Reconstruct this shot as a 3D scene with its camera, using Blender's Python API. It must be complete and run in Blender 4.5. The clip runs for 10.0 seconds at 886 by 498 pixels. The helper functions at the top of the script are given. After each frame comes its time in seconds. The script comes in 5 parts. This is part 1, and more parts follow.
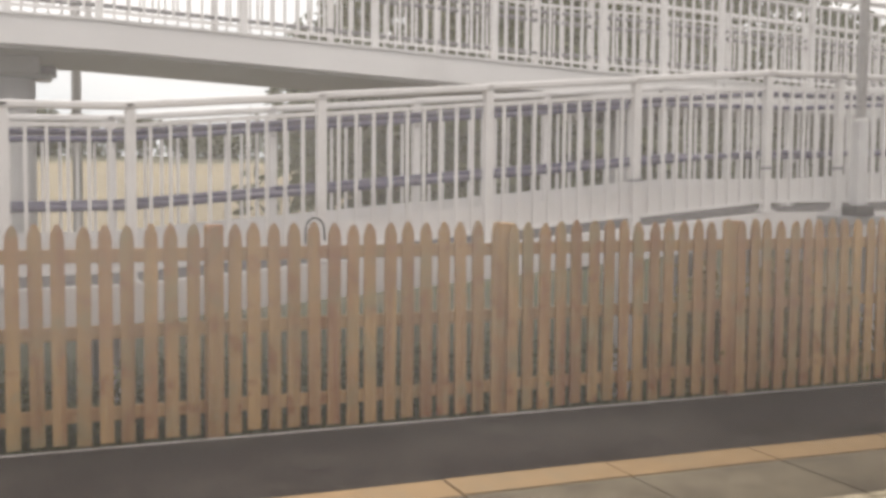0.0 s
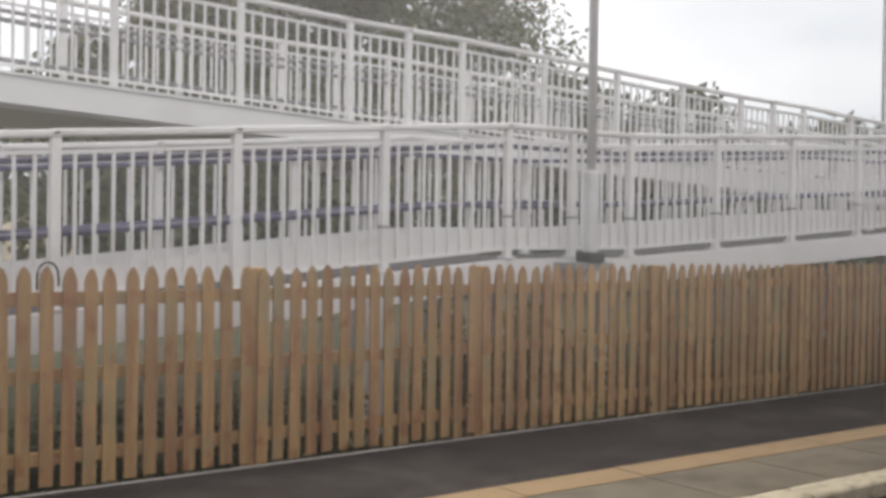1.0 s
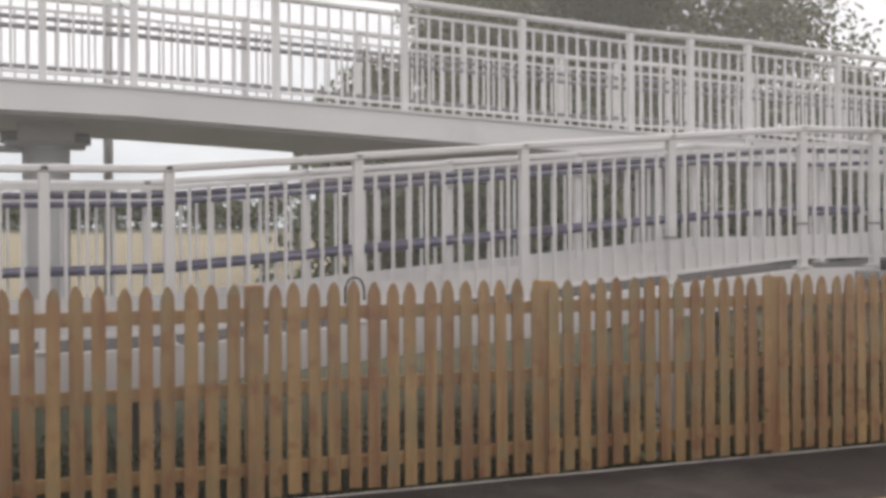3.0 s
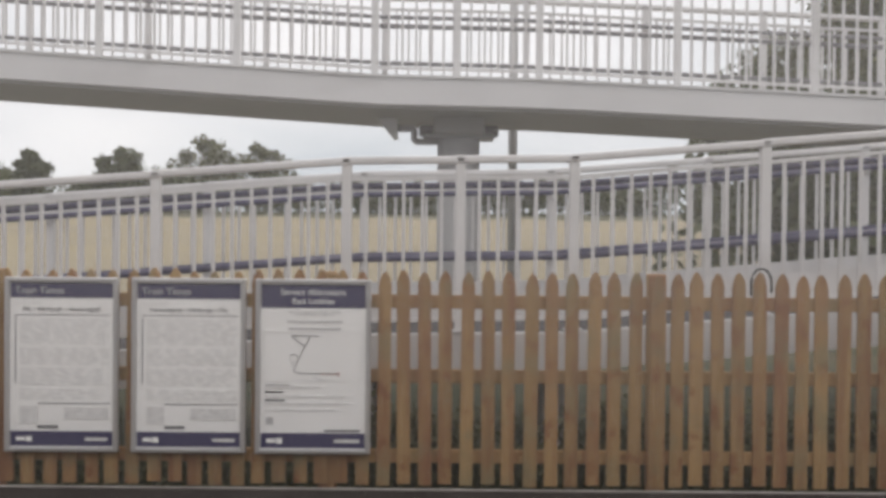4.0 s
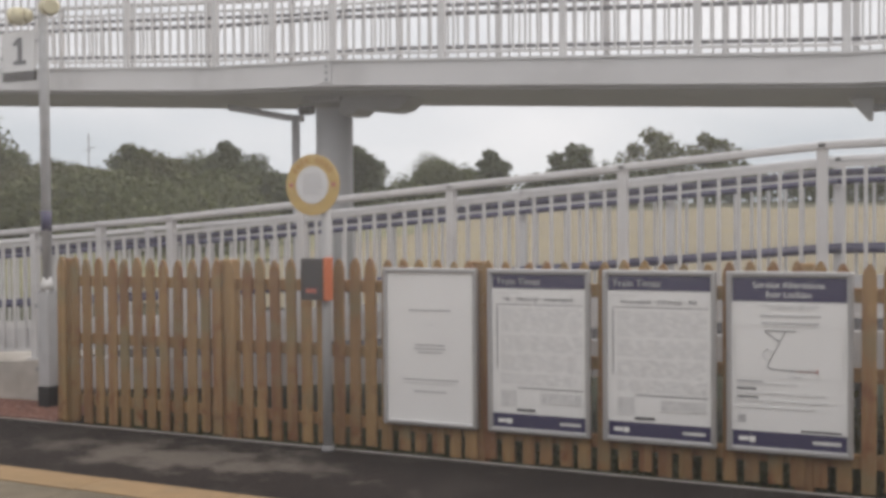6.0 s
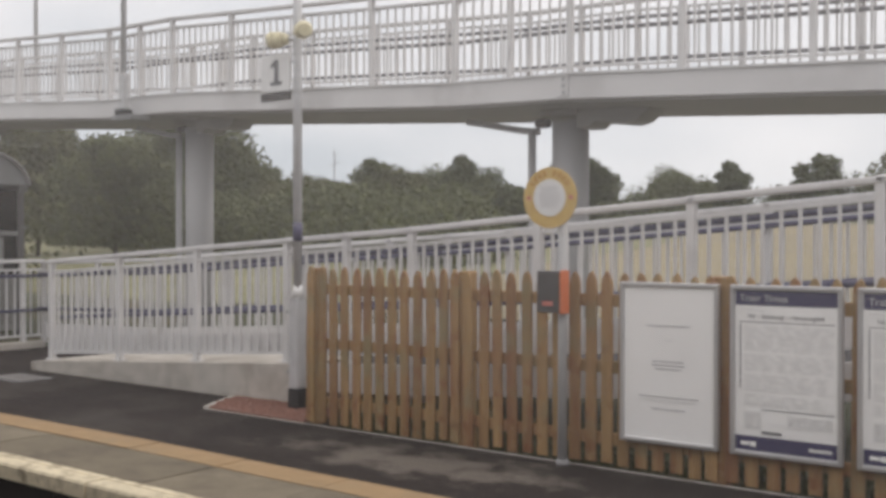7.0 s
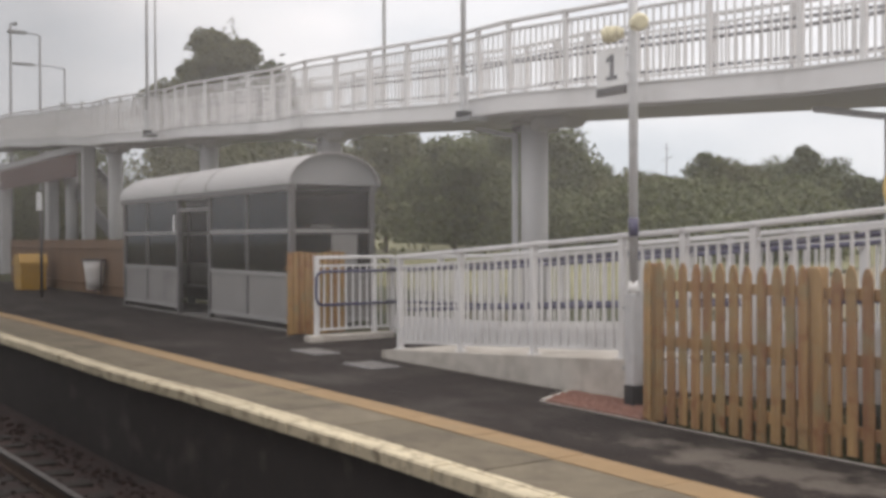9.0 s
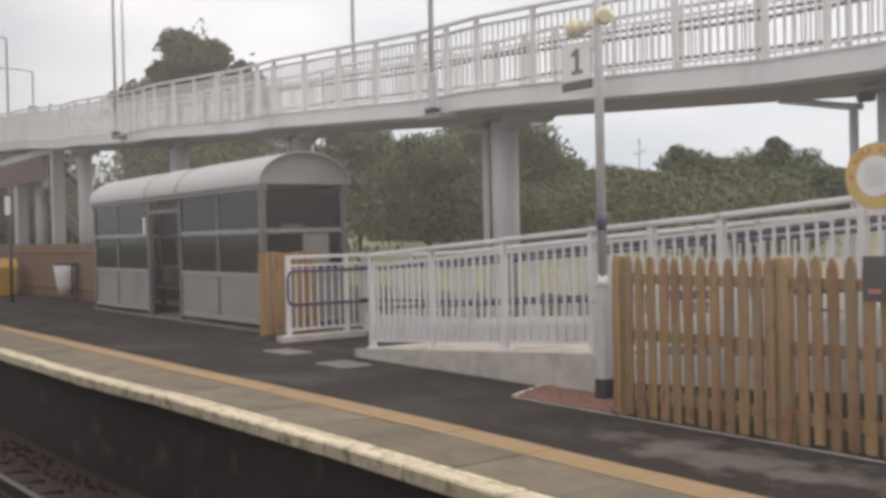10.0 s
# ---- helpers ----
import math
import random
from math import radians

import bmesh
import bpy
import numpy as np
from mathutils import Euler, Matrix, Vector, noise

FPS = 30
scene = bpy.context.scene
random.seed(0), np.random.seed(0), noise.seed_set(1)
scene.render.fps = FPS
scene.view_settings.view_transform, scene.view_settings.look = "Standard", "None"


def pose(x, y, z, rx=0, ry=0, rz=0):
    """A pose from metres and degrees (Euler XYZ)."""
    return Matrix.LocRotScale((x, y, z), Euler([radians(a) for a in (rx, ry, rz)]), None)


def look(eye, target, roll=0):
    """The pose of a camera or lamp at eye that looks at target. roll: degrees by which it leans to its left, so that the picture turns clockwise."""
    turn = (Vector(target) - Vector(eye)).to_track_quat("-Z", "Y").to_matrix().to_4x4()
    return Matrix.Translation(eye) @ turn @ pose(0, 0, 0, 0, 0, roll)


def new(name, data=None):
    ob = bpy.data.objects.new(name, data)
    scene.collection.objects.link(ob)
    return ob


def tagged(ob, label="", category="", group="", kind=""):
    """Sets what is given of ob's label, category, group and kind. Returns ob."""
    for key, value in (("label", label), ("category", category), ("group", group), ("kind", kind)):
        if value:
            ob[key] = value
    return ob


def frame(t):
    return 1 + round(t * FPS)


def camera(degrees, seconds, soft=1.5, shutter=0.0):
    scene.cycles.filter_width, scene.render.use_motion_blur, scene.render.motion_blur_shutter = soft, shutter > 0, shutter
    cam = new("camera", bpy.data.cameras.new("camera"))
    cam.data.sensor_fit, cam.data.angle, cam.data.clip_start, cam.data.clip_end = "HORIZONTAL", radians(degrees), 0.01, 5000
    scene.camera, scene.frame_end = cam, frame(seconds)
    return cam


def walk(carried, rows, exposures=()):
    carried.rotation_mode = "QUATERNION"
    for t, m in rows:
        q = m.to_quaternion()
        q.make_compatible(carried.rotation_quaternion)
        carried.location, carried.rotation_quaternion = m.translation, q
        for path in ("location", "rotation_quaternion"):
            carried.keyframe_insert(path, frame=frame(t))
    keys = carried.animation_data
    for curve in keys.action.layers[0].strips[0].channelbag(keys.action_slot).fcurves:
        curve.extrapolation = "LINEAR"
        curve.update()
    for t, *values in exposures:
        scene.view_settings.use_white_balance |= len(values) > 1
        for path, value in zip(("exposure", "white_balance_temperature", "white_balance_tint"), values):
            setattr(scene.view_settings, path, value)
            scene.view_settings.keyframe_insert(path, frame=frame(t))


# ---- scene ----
EXPO = [(0, 0.86, 7200, 16.5), (0.5, 0.78, 6850, 15), (1.0, 0.76, 6750, 15), (2.2, 0.68, 6800, 15.5), (3.5, 0.56, 6850, 16.5), (4.5, 0.40, 6750, 15.5), (7.5, 0.36, 6800, 16.5), (8.5, 0.44, 6800, 16.5), (9.5, 0.66, 6850, 17), (10, 0.52, 6850, 17)]
# The camera, in a stationary train beside the platform: seconds, eye, target, roll.
cam = camera(46.33, 10.0, soft=3.6)
PATH = [
    (0, (0.267, -0.080, 1.599), (2.1479, 4.5413, 1.2770), 0.48),
    (0.5, (0.245, -0.029, 1.597), (2.9146, 4.1989, 1.5321), 1.41),
    (1, (0.244, 0.020, 1.538), (3.2086, 4.0452, 1.4872), 0.80),
    (1.5, (0.245, 0.012, 1.514), (3.2432, 4.0138, 1.4947), 0.77),
    (2, (0.238, 0.034, 1.527), (3.2796, 4.0017, 1.4508), 0.73),
    (2.2, (0.238, 0.034, 1.527), (3.2526, 4.0224, 1.4543), 0.66),
    (3.3, (0.109, 0.007, 1.540), (1.2762, 4.8686, 1.5500), -0.22),
    (3.5, (0.097, 0.004, 1.541), (0.8885, 4.9415, 1.5310), 0.09),
    (4, (0.051, 0.009, 1.548), (0.0478, 5.0082, 1.4860), 0.50),
    (4.5, (0.036, 0.028, 1.549), (-0.5286, 4.9956, 1.5048), -0.15),
    (5, (-0.005, 0.027, 1.548), (-1.0114, 4.9241, 1.4481), -0.53),
    (5.5, (-0.044, 0.022, 1.542), (-1.6331, 4.7620, 1.4358), -0.23),
    (6, (-0.081, 0.022, 1.548), (-2.1488, 4.5732, 1.4458), -0.43),
    (6.2, (-0.081, 0.022, 1.548), (-2.3860, 4.4584, 1.4763), -0.26),
    (7.3, (-0.140, 0.019, 1.548), (-3.4213, 3.7905, 1.4841), 0.15),
    (7.5, (-0.158, 0.007, 1.538), (-3.6196, 3.6145, 1.4504), 0.23),
    (8, (-0.168, 0.012, 1.544), (-3.9450, 3.2868, 1.4793), -0.42),
    (8.5, (-0.187, 0.016, 1.545), (-4.1757, 3.0299, 1.4910), -0.01),
    (9, (-0.173, 0.017, 1.536), (-4.2892, 2.8559, 1.4866), -0.23),
    (9.5, (-0.175, 0.017, 1.538), (-4.3178, 2.8146, 1.4585), -0.53),
    (10, (-0.154, 0.086, 1.536), (-4.2029, 3.0185, 1.4708), -1.29),
]
walk(cam, [(t, look(eye, target, roll)) for t, eye, target, roll in PATH], exposures=EXPO)

# ---------------------------------------------------------------- light
world = bpy.data.worlds.new("overcast_sky")
scene.world = world
world.use_nodes = True
wn, wl = world.node_tree.nodes, world.node_tree.links
wn.clear()
sky = wn.new("ShaderNodeTexSky")
sky.sky_type, sky.sun_disc = "NISHITA", False
sky.sun_elevation, sky.sun_rotation = radians(48), radians(25)
sky.air_density, sky.dust_density = 1.0, 4.0
coord = wn.new("ShaderNodeTexCoord")
clouds = wn.new("ShaderNodeTexNoise")
clouds.inputs["Scale"].default_value, clouds.inputs["Detail"].default_value = 2.8, 6.0
stretch = wn.new("ShaderNodeMapping")
stretch.inputs["Scale"].default_value = (1.0, 1.0, 3.0)
ramp = wn.new("ShaderNodeValToRGB")
ramp.color_ramp.elements[0].position, ramp.color_ramp.elements[0].color = 0.32, (5.9, 6.45, 6.85, 1)
ramp.color_ramp.elements[1].position, ramp.color_ramp.elements[1].color = 0.72, (8.9, 9.05, 9.1, 1)
cover = wn.new("ShaderNodeMix")
cover.data_type = "RGBA"
cover.inputs["Factor"].default_value = 0.93
axis, lift, grade = wn.new("ShaderNodeSeparateXYZ"), wn.new("ShaderNodeMapRange"), wn.new("ShaderNodeMix")
lift.inputs["From Min"].default_value, lift.inputs["From Max"].default_value = 0.0, 0.40
grade.data_type = "RGBA"
grade.inputs["A"].default_value, grade.inputs["B"].default_value = (0.66, 0.71, 0.74, 1), (1.2, 1.175, 1.15, 1)
shade_ = wn.new("ShaderNodeMix")
shade_.data_type, shade_.blend_type = "RGBA", "MULTIPLY"
shade_.inputs["Factor"].default_value = 1.0
wl.new(coord.outputs["Generated"], axis.inputs[0])
wl.new(axis.outputs["Z"], lift.inputs["Value"])
wl.new(lift.outputs["Result"], grade.inputs["Factor"])
wl.new(grade.outputs["Result"], shade_.inputs["B"])
backg, wout = wn.new("ShaderNodeBackground"), wn.new("ShaderNodeOutputWorld")
backg.inputs["Strength"].default_value = 0.10
wl.new(coord.outputs["Generated"], stretch.inputs["Vector"])
wl.new(stretch.outputs["Vector"], clouds.inputs["Vector"])
wl.new(clouds.outputs["Fac"], ramp.inputs["Fac"])
wl.new(sky.outputs["Color"], cover.inputs["A"])
wl.new(ramp.outputs["Color"], cover.inputs["B"])
wl.new(cover.outputs["Result"], shade_.inputs["A"])
wl.new(shade_.outputs["Result"], backg.inputs["Color"])
wl.new(backg.outputs["Background"], wout.inputs["Surface"])

sun_data = bpy.data.lights.new("sun", "SUN")
sun_data.energy, sun_data.angle, sun_data.color = 0.7, radians(25), (1.0, 0.96, 0.9)
sun = new("sun", sun_data)
sun.matrix_world = look((30, 30, 60), (-2, 5, 0))

# ---------------------------------------------------------------- materials


def mat(name, color, rough=0.6, metal=0.0, vary=0.15, scale=6.0, grain=60.0, bump=0.15, stain=None, amount=0.35,
        per_object=0.0, stretch=(1, 1, 1), depth=0.01, spec=0.5):
    """A painted or raw surface: broad patches, fine grain and relief, and stains of a second colour."""
    m = bpy.data.materials.new(name)
    m.use_nodes = True
    n, l = m.node_tree.nodes, m.node_tree.links
    b = n["Principled BSDF"]
    b.inputs["Roughness"].default_value, b.inputs["Metallic"].default_value = rough, metal
    b.inputs["Specular IOR Level"].default_value = spec
    geo, mp = n.new("ShaderNodeNewGeometry"), n.new("ShaderNodeMapping")
    mp.inputs["Scale"].default_value = stretch
    l.new(geo.outputs["Position"], mp.inputs["Vector"])
    info = n.new("ShaderNodeObjectInfo")
    big, fine = n.new("ShaderNodeTexNoise"), n.new("ShaderNodeTexNoise")
    big.inputs["Scale"].default_value, big.inputs["Detail"].default_value = scale, 6
    fine.inputs["Scale"].default_value, fine.inputs["Detail"].default_value = grain, 4
    l.new(mp.outputs["Vector"], big.inputs["Vector"])
    l.new(mp.outputs["Vector"], fine.inputs["Vector"])
    if per_object:
        shift = n.new("ShaderNodeVectorMath")
        shift.operation = "ADD"
        mul = n.new("ShaderNodeMath")
        mul.operation, mul.inputs[1].default_value = "MULTIPLY", 37.0
        l.new(info.outputs["Random"], mul.inputs[0])
        l.new(mp.outputs["Vector"], shift.inputs[0])
        l.new(mul.outputs[0], shift.inputs[1])
        l.new(shift.outputs[0], big.inputs["Vector"])
    dark = tuple(c * (1 - vary) for c in color)
    light = tuple(min(1, c * (1 + vary)) for c in color)
    r = n.new("ShaderNodeValToRGB")
    r.color_ramp.elements[0].position, r.color_ramp.elements[0].color = 0.3, (*dark, 1)
    r.color_ramp.elements[1].position, r.color_ramp.elements[1].color = 0.7, (*light, 1)
    add = n.new("ShaderNodeMath")
    add.operation, add.use_clamp = "MULTIPLY_ADD", True
    l.new(fine.outputs["Fac"], add.inputs[0])
    add.inputs[1].default_value = 0.35
    half = n.new("ShaderNodeMath")
    half.operation, half.inputs[1].default_value = "MULTIPLY", 0.65
    l.new(big.outputs["Fac"], half.inputs[0])
    l.new(half.outputs[0], add.inputs[2])
    l.new(add.outputs[0], r.inputs["Fac"])
    out = r.outputs["Color"]
    if stain:
        st = n.new("ShaderNodeTexNoise")
        st.inputs["Scale"].default_value, st.inputs["Detail"].default_value = scale * 0.37, 8
        st.inputs["Roughness"].default_value = 0.65
        l.new(mp.outputs["Vector"], st.inputs["Vector"])
        sr = n.new("ShaderNodeValToRGB")
        sr.color_ramp.elements[0].position, sr.color_ramp.elements[1].position = 0.62 - amount * 0.35, 0.82 - amount * 0.3
        l.new(st.outputs["Fac"], sr.inputs["Fac"])
        mx = n.new("ShaderNodeMix")
        mx.data_type = "RGBA"
        l.new(sr.outputs["Color"], mx.inputs["Factor"])
        l.new(out, mx.inputs["A"])
        mx.inputs["B"].default_value = (*stain, 1)
        out = mx.outputs["Result"]
    if per_object:
        hs = n.new("ShaderNodeHueSaturation")
        mr = n.new("ShaderNodeMapRange")
        mr.inputs["To Min"].default_value, mr.inputs["To Max"].default_value = 1 - per_object, 1 + per_object
        l.new(info.outputs["Random"], mr.inputs["Value"])
        l.new(mr.outputs["Result"], hs.inputs["Value"])
        l.new(out, hs.inputs["Color"])
        out = hs.outputs["Color"]
    l.new(out, b.inputs["Base Color"])
    if bump:
        bp = n.new("ShaderNodeBump")
        bp.inputs["Strength"].default_value, bp.inputs["Distance"].default_value = bump, depth
        l.new(fine.outputs["Fac"], bp.inputs["Height"])
        l.new(bp.outputs["Normal"], b.inputs["Normal"])
    return m


def leaf_mat(name, color, vary=0.28):
    m = bpy.data.materials.new(name)
    m.use_nodes = True
    n, l = m.node_tree.nodes, m.node_tree.links
    b = n["Principled BSDF"]
    b.inputs["Roughness"].default_value = 0.65
    geo, r = n.new("ShaderNodeNewGeometry"), n.new("ShaderNodeValToRGB")
    r.color_ramp.elements[0].color = (*[c * (1 - vary) for c in color], 1)
    r.color_ramp.elements[1].color = (*[c * (1 + vary) for c in color], 1)
    l.new(geo.outputs["Random Per Island"], r.inputs["Fac"])
    l.new(r.outputs["Color"], b.inputs["Base Color"])
    tr, mx = n.new("ShaderNodeBsdfTranslucent"), n.new("ShaderNodeMixShader")
    mx.inputs["Fac"].default_value = 0.25
    l.new(r.outputs["Color"], tr.inputs["Color"])
    l.new(b.outputs["BSDF"], mx.inputs[1])
    l.new(tr.outputs["BSDF"], mx.inputs[2])
    l.new(mx.outputs["Shader"], n["Material Output"].inputs["Surface"])
    return m


TARMAC = mat("tarmac", (0.0205, 0.0152, 0.0132), 0.9, spec=0.25, vary=0.28, scale=2.2, grain=140, bump=0.5, stain=(0.055, 0.048, 0.042), amount=0.40, depth=0.006)


def dusty(m, centre, reach, color):
    """Dry pale dust lying in broken patches round one spot of a surface."""
    n, l = m.node_tree.nodes, m.node_tree.links
    b = n["Principled BSDF"]
    old = b.inputs["Base Color"].links[0].from_socket
    geo, mp, ball = n.new("ShaderNodeNewGeometry"), n.new("ShaderNodeMapping"), n.new("ShaderNodeTexGradient")
    mp.vector_type = "TEXTURE"
    mp.inputs["Location"].default_value, mp.inputs["Scale"].default_value = centre, reach
    ball.gradient_type = "SPHERICAL"
    l.new(geo.outputs["Position"], mp.inputs["Vector"])
    l.new(mp.outputs["Vector"], ball.inputs["Vector"])
    nz, sr, mul, mx = n.new("ShaderNodeTexNoise"), n.new("ShaderNodeValToRGB"), n.new("ShaderNodeMath"), n.new("ShaderNodeMix")
    nz.inputs["Scale"].default_value, nz.inputs["Detail"].default_value, nz.inputs["Roughness"].default_value = 3.2, 8, 0.62
    l.new(geo.outputs["Position"], nz.inputs["Vector"])
    add = n.new("ShaderNodeMath")
    add.operation = "ADD"
    l.new(nz.outputs["Fac"], add.inputs[0])
    half = n.new("ShaderNodeMath")
    half.operation, half.inputs[1].default_value = "MULTIPLY", 0.45
    l.new(ball.outputs["Fac"], half.inputs[0])
    l.new(half.outputs[0], add.inputs[1])
    sr.color_ramp.elements[0].position, sr.color_ramp.elements[1].position = 0.66, 0.86
    l.new(add.outputs[0], sr.inputs["Fac"])
    mul.operation, mul.inputs[1].default_value = "MULTIPLY", 0.8
    l.new(sr.outputs["Color"], mul.inputs[0])
    mx.data_type = "RGBA"
    l.new(mul.outputs[0], mx.inputs["Factor"])
    l.new(old, mx.inputs["A"])
    mx.inputs["B"].default_value = (*color, 1)
    l.new(mx.outputs["Result"], b.inputs["Base Color"])


dusty(TARMAC, (-4.6, 5.65, 0.0), (2.2, 0.62, 2.0), (0.15, 0.13, 0.11))
SLAB = mat("paving_slab", (0.175, 0.150, 0.108), 0.9, spec=0.3, vary=0.16, scale=4.5, grain=90, bump=0.25, stain=(0.105, 0.088, 0.066), amount=0.42, per_object=0.10)
YELLOW = mat("yellow_line_paint", (0.31, 0.212, 0.115), 0.85, spec=0.3, vary=0.14, scale=7, grain=110, bump=0.3, stain=(0.27, 0.20, 0.12), amount=0.38)
COPING = mat("worn_white_paint", (0.60, 0.53, 0.38), 0.85, spec=0.3, vary=0.15, scale=18, grain=70, bump=0.35, stain=(0.16, 0.125, 0.085), amount=0.36, per_object=0.09)
WALLDARK = mat("near_black_brick", (0.016, 0.011, 0.0095), 0.9, vary=0.35, scale=6, grain=50, bump=0.5, stain=(0.075, 0.06, 0.052), amount=0.16)
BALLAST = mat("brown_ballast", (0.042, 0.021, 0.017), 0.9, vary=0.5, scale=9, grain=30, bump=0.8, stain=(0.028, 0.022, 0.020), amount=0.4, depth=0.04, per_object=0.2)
RUST = mat("rusty_rail", (0.13, 0.085, 0.06), 0.6, metal=0.4, vary=0.3, scale=10)
RAILTOP = mat("worn_rail_head", (0.10, 0.088, 0.08), 0.5, metal=0.6, vary=0.15)
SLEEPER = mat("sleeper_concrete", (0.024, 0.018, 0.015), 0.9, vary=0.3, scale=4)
TIMBER = mat("fence_timber", (0.32, 0.197, 0.083), 0.75, vary=0.24, scale=3.0, grain=26, bump=0.35, stain=(0.22, 0.10, 0.045), amount=0.48,
             per_object=0.15, stretch=(6, 6, 0.55), depth=0.004)


def blotched(m, scale, color, low, high, share):
    """Resin knots and damp patches scattered over a surface, different on each piece."""
    n, l = m.node_tree.nodes, m.node_tree.links
    b = n["Principled BSDF"]
    old = b.inputs["Base Color"].links[0].from_socket
    geo, info, off, mul = n.new("ShaderNodeNewGeometry"), n.new("ShaderNodeObjectInfo"), n.new("ShaderNodeVectorMath"), n.new("ShaderNodeMath")
    mul.operation, mul.inputs[1].default_value = "MULTIPLY", 53.0
    l.new(info.outputs["Random"], mul.inputs[0])
    off.operation = "ADD"
    l.new(geo.outputs["Position"], off.inputs[0])
    l.new(mul.outputs[0], off.inputs[1])
    nz, sr, k, mx = n.new("ShaderNodeTexNoise"), n.new("ShaderNodeMapRange"), n.new("ShaderNodeMath"), n.new("ShaderNodeMix")
    nz.inputs["Scale"].default_value, nz.inputs["Detail"].default_value = scale, 3
    l.new(off.outputs[0], nz.inputs["Vector"])
    sr.inputs["From Min"].default_value, sr.inputs["From Max"].default_value = low, high
    l.new(nz.outputs["Fac"], sr.inputs["Value"])
    k.operation, k.inputs[1].default_value = "MULTIPLY", share
    l.new(sr.outputs["Result"], k.inputs[0])
    mx.data_type = "RGBA"
    l.new(k.outputs[0], mx.inputs["Factor"])
    l.new(old, mx.inputs["A"])
    mx.inputs["B"].default_value = (*color, 1)
    l.new(mx.outputs["Result"], b.inputs["Base Color"])


blotched(TIMBER, 7.0, (0.21, 0.085, 0.035), 0.56, 0.70, 0.75)
blotched(TIMBER, 3.0, (0.22, 0.19, 0.10), 0.54, 0.68, 0.6)
STEEL = mat("grey_painted_steel", (0.66, 0.655, 0.65), 0.45, vary=0.05, scale=4, grain=80, bump=0.05, stain=(0.50, 0.49, 0.48), amount=0.25, per_object=0.03)
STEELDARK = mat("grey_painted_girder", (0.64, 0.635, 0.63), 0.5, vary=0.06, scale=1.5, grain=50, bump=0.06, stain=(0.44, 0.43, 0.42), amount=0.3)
# Darker than the girder steel: shade under the walkway is put into the colour.
SOFFIT = mat("shaded_soffit_steel", (0.30, 0.29, 0.28), 0.7, vary=0.12, scale=2, grain=30, bump=0.1)
COLUMN = mat("grey_column_paint", (0.42, 0.42, 0.42), 0.6, vary=0.1, scale=2, grain=40, bump=0.1, stretch=(1, 1, 0.3))
NAVY = mat("navy_handrail", (0.05, 0.048, 0.105), 0.4, vary=0.15, scale=8)
CONCRETE = mat("pale_concrete", (0.50, 0.47, 0.42), 0.85, vary=0.18, scale=5, grain=60, bump=0.35, stain=(0.31, 0.28, 0.235), amount=0.42)
GALV = mat("galvanised_steel", (0.54, 0.545, 0.55), 0.55, metal=0.15, vary=0.14, scale=9, grain=60, bump=0.06)
GALVDARK = mat("dull_zinc", (0.27, 0.275, 0.28), 0.55, metal=0.3, vary=0.15, scale=7)
BLACK = mat("black_plastic", (0.02, 0.02, 0.022), 0.5, vary=0.2, bump=0.1)
ALU = mat("aluminium_frame", (0.62, 0.62, 0.62), 0.35, metal=0.7, vary=0.05, bump=0.03)
PAPER = mat("poster_paper", (0.92, 0.92, 0.905), 0.35, vary=0.03, scale=3, bump=0.03)
PRINTBLUE = mat("poster_navy", (0.055, 0.050, 0.115), 0.35, vary=0.06, bump=0.02)
PRINTGREY = mat("poster_grey_print", (0.73, 0.73, 0.72), 0.4, vary=0.2, scale=40, bump=0.0)
PRINTMID = mat("poster_mid_grey", (0.52, 0.52, 0.52), 0.4, vary=0.1, bump=0.0)
PRINTDARK = mat("poster_dark_print", (0.13, 0.13, 0.14), 0.4, vary=0.1, bump=0.0)
PRINTRED = mat("poster_red_print", (0.5, 0.16, 0.13), 0.4, vary=0.1, bump=0.0)
WHITEPLASTIC = mat("white_plastic", (0.74, 0.74, 0.73), 0.4, vary=0.05, bump=0.04)
ORANGE = mat("orange_yellow_sign", (0.58, 0.395, 0.125), 0.45, vary=0.14, scale=16, bump=0.04)
REDORANGE = mat("orange_red_panel", (0.60, 0.16, 0.06), 0.4, vary=0.06, bump=0.03)
DARKGREY = mat("dark_grey_casing", (0.06, 0.055, 0.055), 0.5, vary=0.15, bump=0.08)
CREAM = mat("cream_lamp_housing", (0.70, 0.64, 0.42), 0.45, vary=0.06, bump=0.04)
REDGRAVEL = mat("red_gravel", (0.25, 0.13, 0.10), 0.9, vary=0.35, scale=25, grain=60, bump=0.8, depth=0.02)
PANELGREY = mat("shelter_panel", (0.225, 0.217, 0.21), 0.6, vary=0.08, scale=2, bump=0.08, stain=(0.15, 0.145, 0.14), amount=0.3)
SHELTERFRAME = mat("shelter_grey_frame", (0.125, 0.12, 0.118), 0.5, vary=0.08, bump=0.06)
# Paler copy of the frame grey; the light the transoms catch is painted in.
TRANSOM = mat("lit_shelter_transom", (0.25, 0.245, 0.24), 0.5, vary=0.08, bump=0.05)
ROOFSHEET = mat("polycarbonate_roof", (0.36, 0.352, 0.345), 0.4, vary=0.08, scale=1.5, bump=0.05)
GABLE = mat("shelter_gable_sheet", (0.255, 0.257, 0.262), 0.45, vary=0.08, scale=1.5, bump=0.05)
FARTIMBER = mat("weathered_brown_timber", (0.19, 0.115, 0.068), 0.85, vary=0.2, scale=3, stretch=(4, 4, 0.5), bump=0.3, per_object=0.12)
